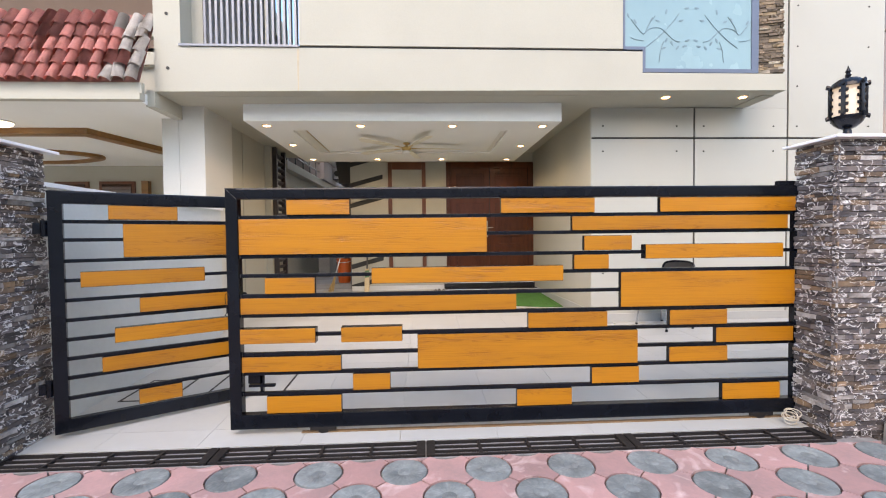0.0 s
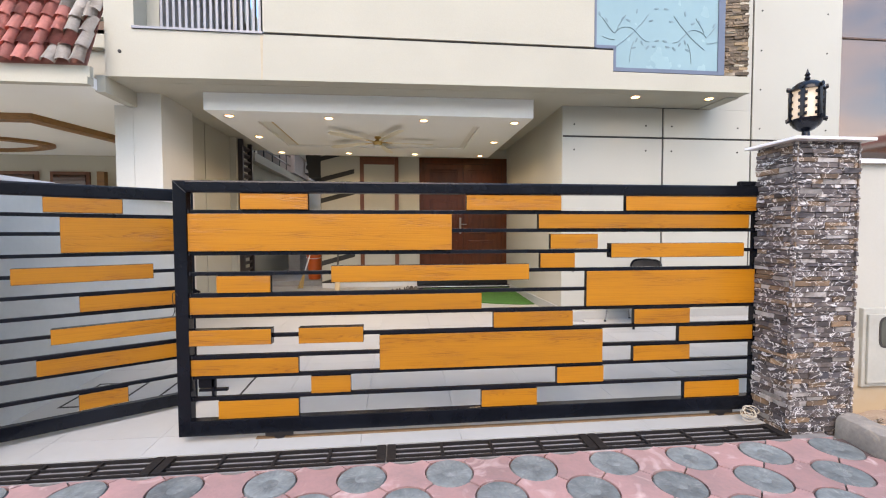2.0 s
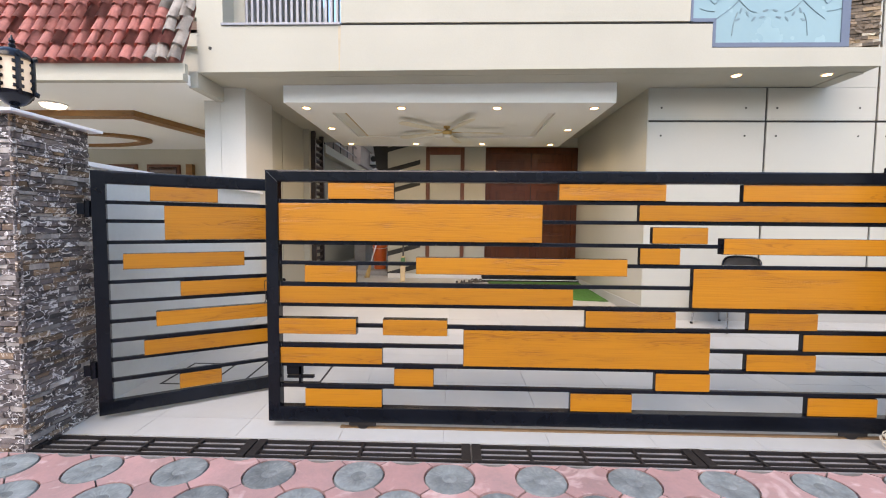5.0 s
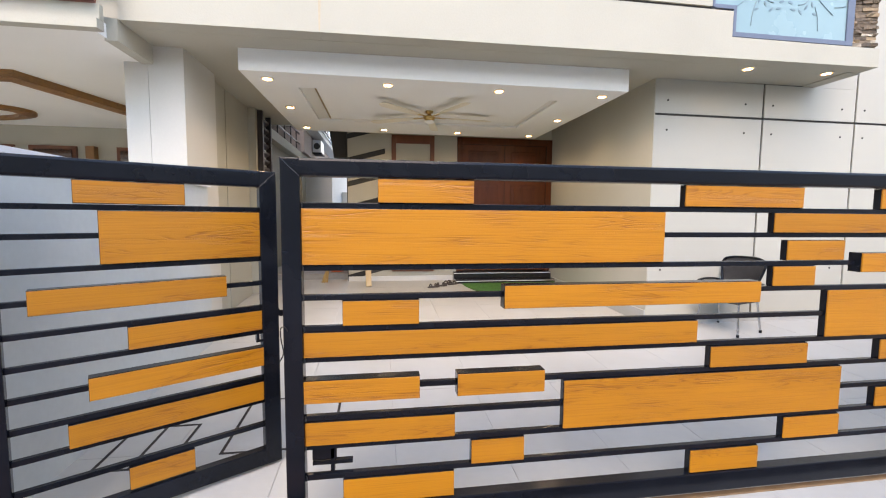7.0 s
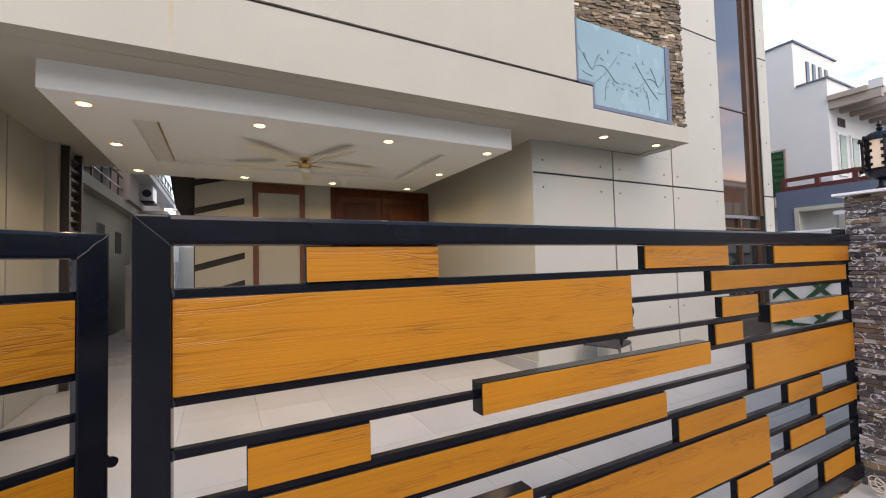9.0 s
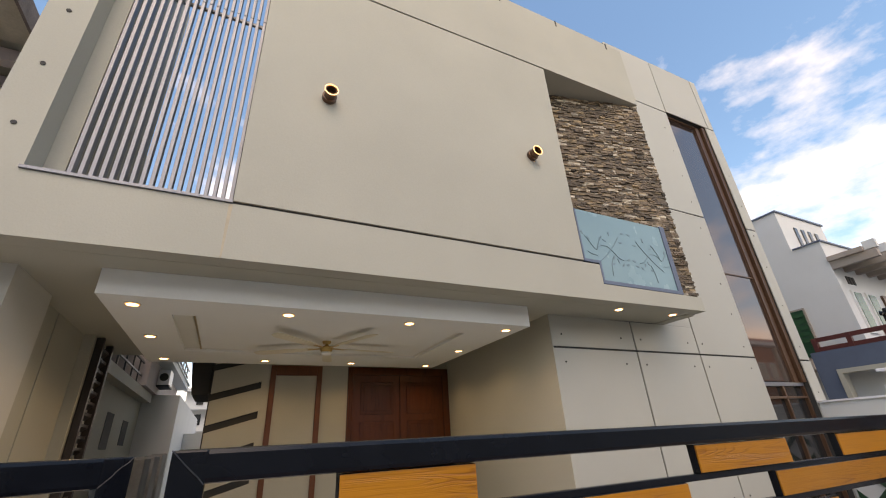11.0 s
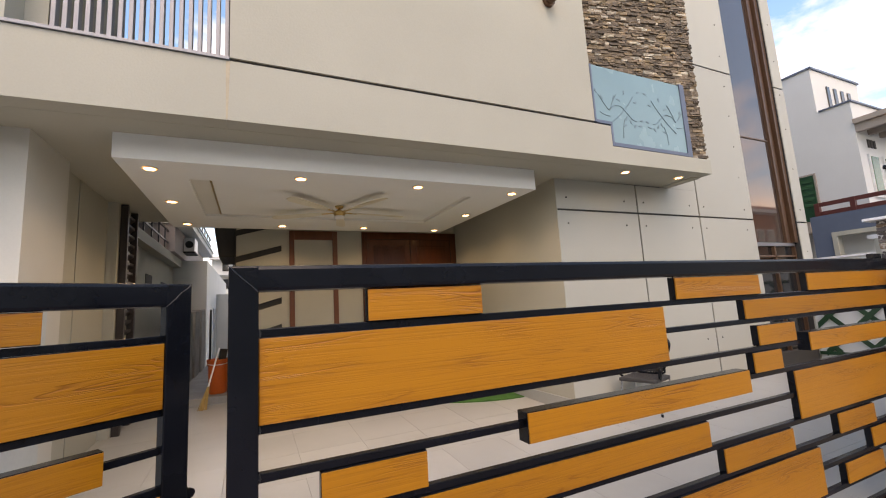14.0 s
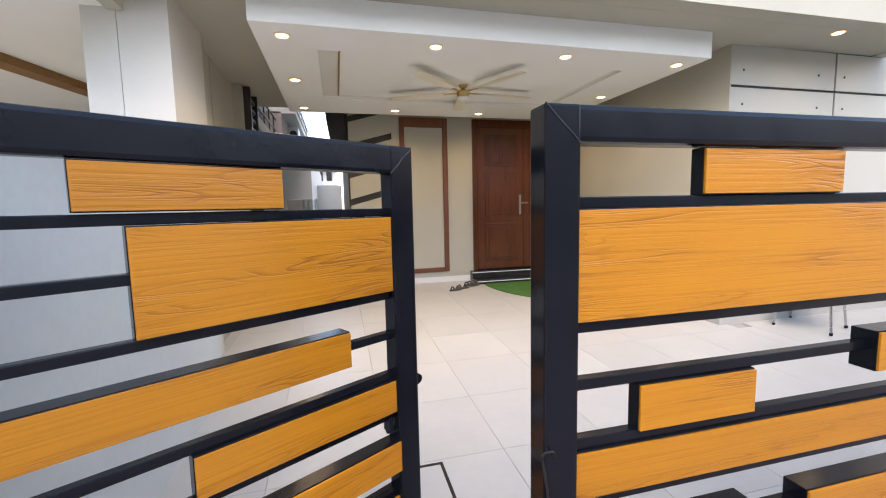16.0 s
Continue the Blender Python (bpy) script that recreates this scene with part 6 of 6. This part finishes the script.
# side boundary wall with a diagonal lattice
fence = thing("lattice_wall", "white side boundary wall with dark green diagonal lattice", "wall")
slab("wall", M_WHITE, [(9.02, 9.16, 3.41, WALL_Y - 0.01, -0.1, 2.2)], fence)
slab("coping", M_COPING, [(8.99, 9.19, 3.41, WALL_Y - 0.01, 2.2, 2.235)], fence)
M_GREEN = mat("green_paint", (0.012, 0.055, 0.025), 0.45, var=0.3, scale=8)
Z0, Z1, W = 0.35, 1.8, 0.06
for rise in (1, -1):
    for k in range(-3, 8):
        y = 3.64 + 0.6 * k
        lo, hi = (y, y + Z1 - Z0) if rise > 0 else (y + Z1 - Z0, y)
        t0 = max(0.0, min(1.0, ((3.45 if rise > 0 else 6.36) - lo) / (hi - lo)))
        t1 = max(0.0, min(1.0, ((6.36 if rise > 0 else 3.45) - lo) / (hi - lo)))
        if t1 - t0 < 0.08:
            continue
        a = (lo + (hi - lo) * t0, Z0 + (Z1 - Z0) * t0)
        b = (lo + (hi - lo) * t1, Z0 + (Z1 - Z0) * t1)
        bm = bmesh.new()
        front = 8.99 if rise > 0 else 8.975
        prism(bm, [(front, a[0], a[1] - W), (front, b[0], b[1] - W), (front, b[0], b[1] + W), (front, a[0], a[1] + W)], (0.014, 0, 0))
        part("lattice_strip", bm, M_GREEN, fence)
for z in (Z0, Z1):
    slab("lattice_rail", M_GREEN, [(8.972, 9.019, 3.43, 6.40, z - 0.03, z + 0.03)], fence)
bm = bmesh.new()
nx, ny = 26, 16
grid = []
for j in range(ny + 1):
    row = []
    for i in range(nx + 1):
        u, v = i / nx * 2 - 1, j / ny * 2 - 1
        edge = max(0.0, 1 - (u * u + v * v) ** 1.5)
        row.append(bm.verts.new((8.70 + 0.24 * v, 5.5 + 0.42 * u, 0.004 + edge * (0.14 + 0.10 * noise.noise((u * 2.5, v * 2.5, 7)) + 0.05 * noise.noise((u * 7, v * 7, 2))))))
    grid.append(row)
for q, w in zip(grid, grid[1:]):
    for i in range(nx):
        bm.faces.new((q[i], q[i + 1], w[i + 1], w[i]))
solo("cloth_heap", bm, mat("faded_blue_cloth", (0.10, 0.22, 0.33), 0.9, var=0.5, scale=9, fine=60, bump=0.4, col2=(0.30, 0.38, 0.44)), "crumpled faded blue cloth on the yard floor", "cloth", smooth=True)
setting("plot_floor", [(7.5, 9.0, 3.4, 8.4, -0.1, 0.0), (2.99, 7.5, 3.4, WALL_Y, -0.1, -0.02)], M_TILE, "pale paved yard beside the house", "floor")

# ---- pieces of the floor and the street ----
ox, oy, ts = -0.92 - 3.5 * 0.735, 3.31, 0.735
for i in range(10):
    for j in range(-1, 10):
        x0, x1 = ox + ts * (i - 0.5) + 0.0014, ox + ts * (i + 0.5) - 0.0014
        y0, y1 = oy + ts * j + 0.0014, oy + ts * (j + 1) - 0.0014
        x0, x1, y0, y1 = max(x0, -3.25), min(x1, 2.98), max(y0, 3.045), min(y1, 10.1)
        if x1 - x0 < 0.02 or y1 - y0 < 0.02 or (x0 > 2.6 and y0 > WALL_Y):
            continue
        if y1 > WALL_Y:
            x1 = min(x1, 2.64)
        bm = bmesh.new()
        pts = [(x0, y0), (x1, y0), (x1, y1), (x0, y1)]
        prism(bm, [(x, y, floor_z(y) - 0.03) for x, y in pts], (0, 0, 0.03))
        o = part("tile", bm, M_TILE, porch_floor)
# extra tiles beside the panelled wall
for i in range(7):
    for j in range(5):
        x0, y0 = 2.985 + ts * i, 3.42 + ts * j
        y1 = min(y0 + ts - 0.005, WALL_Y - 0.002)
        if y1 - y0 < 0.05:
            continue
        bm = bmesh.new()
        prism(bm, [(x, y, floor_z(y) - 0.03) for x, y in ((x0, y0), (x0 + ts - 0.005, y0), (x0 + ts - 0.005, y1), (x0, y1))], (0, 0, 0.03))
        part("tile", bm, M_TILE, porch_floor)

M_DISC = mat("grey_disc", (0.195, 0.225, 0.22), 0.75, var=0.35, scale=12, fine=50, bump=0.2, piece=0.2, col2=(0.085, 0.10, 0.10))
n, l = M_DISC.node_tree.nodes, M_DISC.node_tree.links
tc, gr = n.new("ShaderNodeTexCoord"), n.new("ShaderNodeTexGradient")
gr.gradient_type = "RADIAL"
l.new(tc.outputs["Object"], gr.inputs["Vector"])
mu, si, bu2 = n.new("ShaderNodeMath"), n.new("ShaderNodeMath"), n.new("ShaderNodeBump")
mu.operation, si.operation = "MULTIPLY", "SINE"
mu.inputs[1].default_value = 2 * math.pi * 26
l.new(gr.outputs["Fac"], mu.inputs[0])
l.new(mu.outputs[0], si.inputs[0])
bu2.inputs["Strength"].default_value, bu2.inputs["Distance"].default_value = 0.13, 0.005
l.new(si.outputs[0], bu2.inputs["Height"])
l.new(bu2.outputs["Normal"], n["Principled BSDF"].inputs["Normal"])
wear, worn, lift, pale = n.new("ShaderNodeTexNoise"), n.new("ShaderNodeMapRange"), n.new("ShaderNodeMath"), n.new("ShaderNodeMix")
wear.inputs["Scale"].default_value, wear.inputs["Detail"].default_value = 16.0, 5.0
worn.inputs["From Min"].default_value, worn.inputs["From Max"].default_value = 0.5, 0.68
ridge = n.new("ShaderNodeMapRange")
ridge.inputs["From Min"].default_value, ridge.inputs["To Min"].default_value, ridge.inputs["To Max"].default_value = -0.4, 0.10, 0.24
lift.operation, pale.data_type = "MULTIPLY", "RGBA"
pale.inputs[7].default_value = (0.46, 0.47, 0.45, 1)
base = n["Principled BSDF"].inputs["Base Color"].links[0].from_socket
l.new(tc.outputs["Object"], wear.inputs["Vector"])
l.new(wear.outputs["Fac"], worn.inputs["Value"])
l.new(si.outputs[0], ridge.inputs["Value"])
l.new(worn.outputs[0], lift.inputs[0])
l.new(ridge.outputs[0], lift.inputs[1])
l.new(lift.outputs[0], pale.inputs[0])
l.new(base, pale.inputs[6])
l.new(pale.outputs[2], n["Principled BSDF"].inputs["Base Color"])
pavement = tagged(new("pavement", done("pavement", (lambda b: (box(b, -9, 3.45, -3.2, 2.795, -0.12, -0.022), b)[1])(bmesh.new()), mat("paver_bed", (0.10, 0.07, 0.065), 0.95, var=0.3, scale=10))), "pink concrete pavers with round grey inlays along the street", "pavement", kind="structure")
D = 0.545
h = D / 2
RD = 0.148
bm = bmesh.new()
lathe(bm, [(RD - 0.004, -0.03), (RD, -0.01), (RD - 0.006, 0.0), (RD - 0.02, 0.002), (0.05, 0.001), (0.045, -0.003), (0.012, -0.002), (0.004, 0.001)], seg=28)
disc = done("disc", bm, M_DISC, True)
bm = bmesh.new()
outline = []
gap, rc = 0.004, RD + 0.008
corners = [(h, 0), (0, h), (-h, 0), (0, -h)]
for i, (cx, cy) in enumerate(corners):
    base = math.atan2(-cy, -cx)
    half = math.pi / 4 - 0.03
    for k in range(7):
        a = base + half - 2 * half * k / 6
        outline.append((cx + rc * math.cos(a), cy + rc * math.sin(a), -0.03))
prism(bm, outline, (0, 0, 0.03))
star = done("paver", bm, M_PINK)
rnd = random.Random(8)
for r in range(0, 21):
    y = 2.645 - 0.2725 * r
    for c in range(-13, 6):
        x = 0.41 + D * c + (h if r % 2 else 0)
        if -6.5 < x < 3.40 - 0.17 * (2.86 - y) and y > -3.1:
            o = new("disc", disc)
            o.parent = pavement
            o.matrix_world = pose(x, y, rnd.uniform(-0.004, 0.002), 0, 0, rnd.uniform(0, 90))
        x = x + h
        if -6.5 < x < 3.42 - 0.17 * (2.86 - y) and y > -3.1:
            o = new("paver", star)
            o.parent = pavement
            o.matrix_world = pose(x, y, rnd.uniform(-0.003, 0.001))
# half pavers along the drain
for c in range(-7, 6):
    x = 0.41 + D * c
    bm = bmesh.new()
    arc = [(x + rc * math.cos(radians(a)), 2.645 + rc * math.sin(radians(a)), -0.03) for a in (47, 58, 69, 80)]
    arc += [(2 * x - p[0], p[1], -0.03) for p in arc[::-1]]
    prism(bm, [(x + 0.143, 2.792, -0.03)] + [p for p in arc if p[1] < 2.79] + [(x - 0.143, 2.792, -0.03)], (0, 0, 0.029))
    part("paver", bm, M_PINK, pavement)

# ---- the layout's unit to metres ----
for me in bpy.data.meshes:
    me.transform(Matrix.Scale(SIZE, 4))
for ob in scene.objects:
    if ob is not cam:
        ob.location = ob.location * SIZE
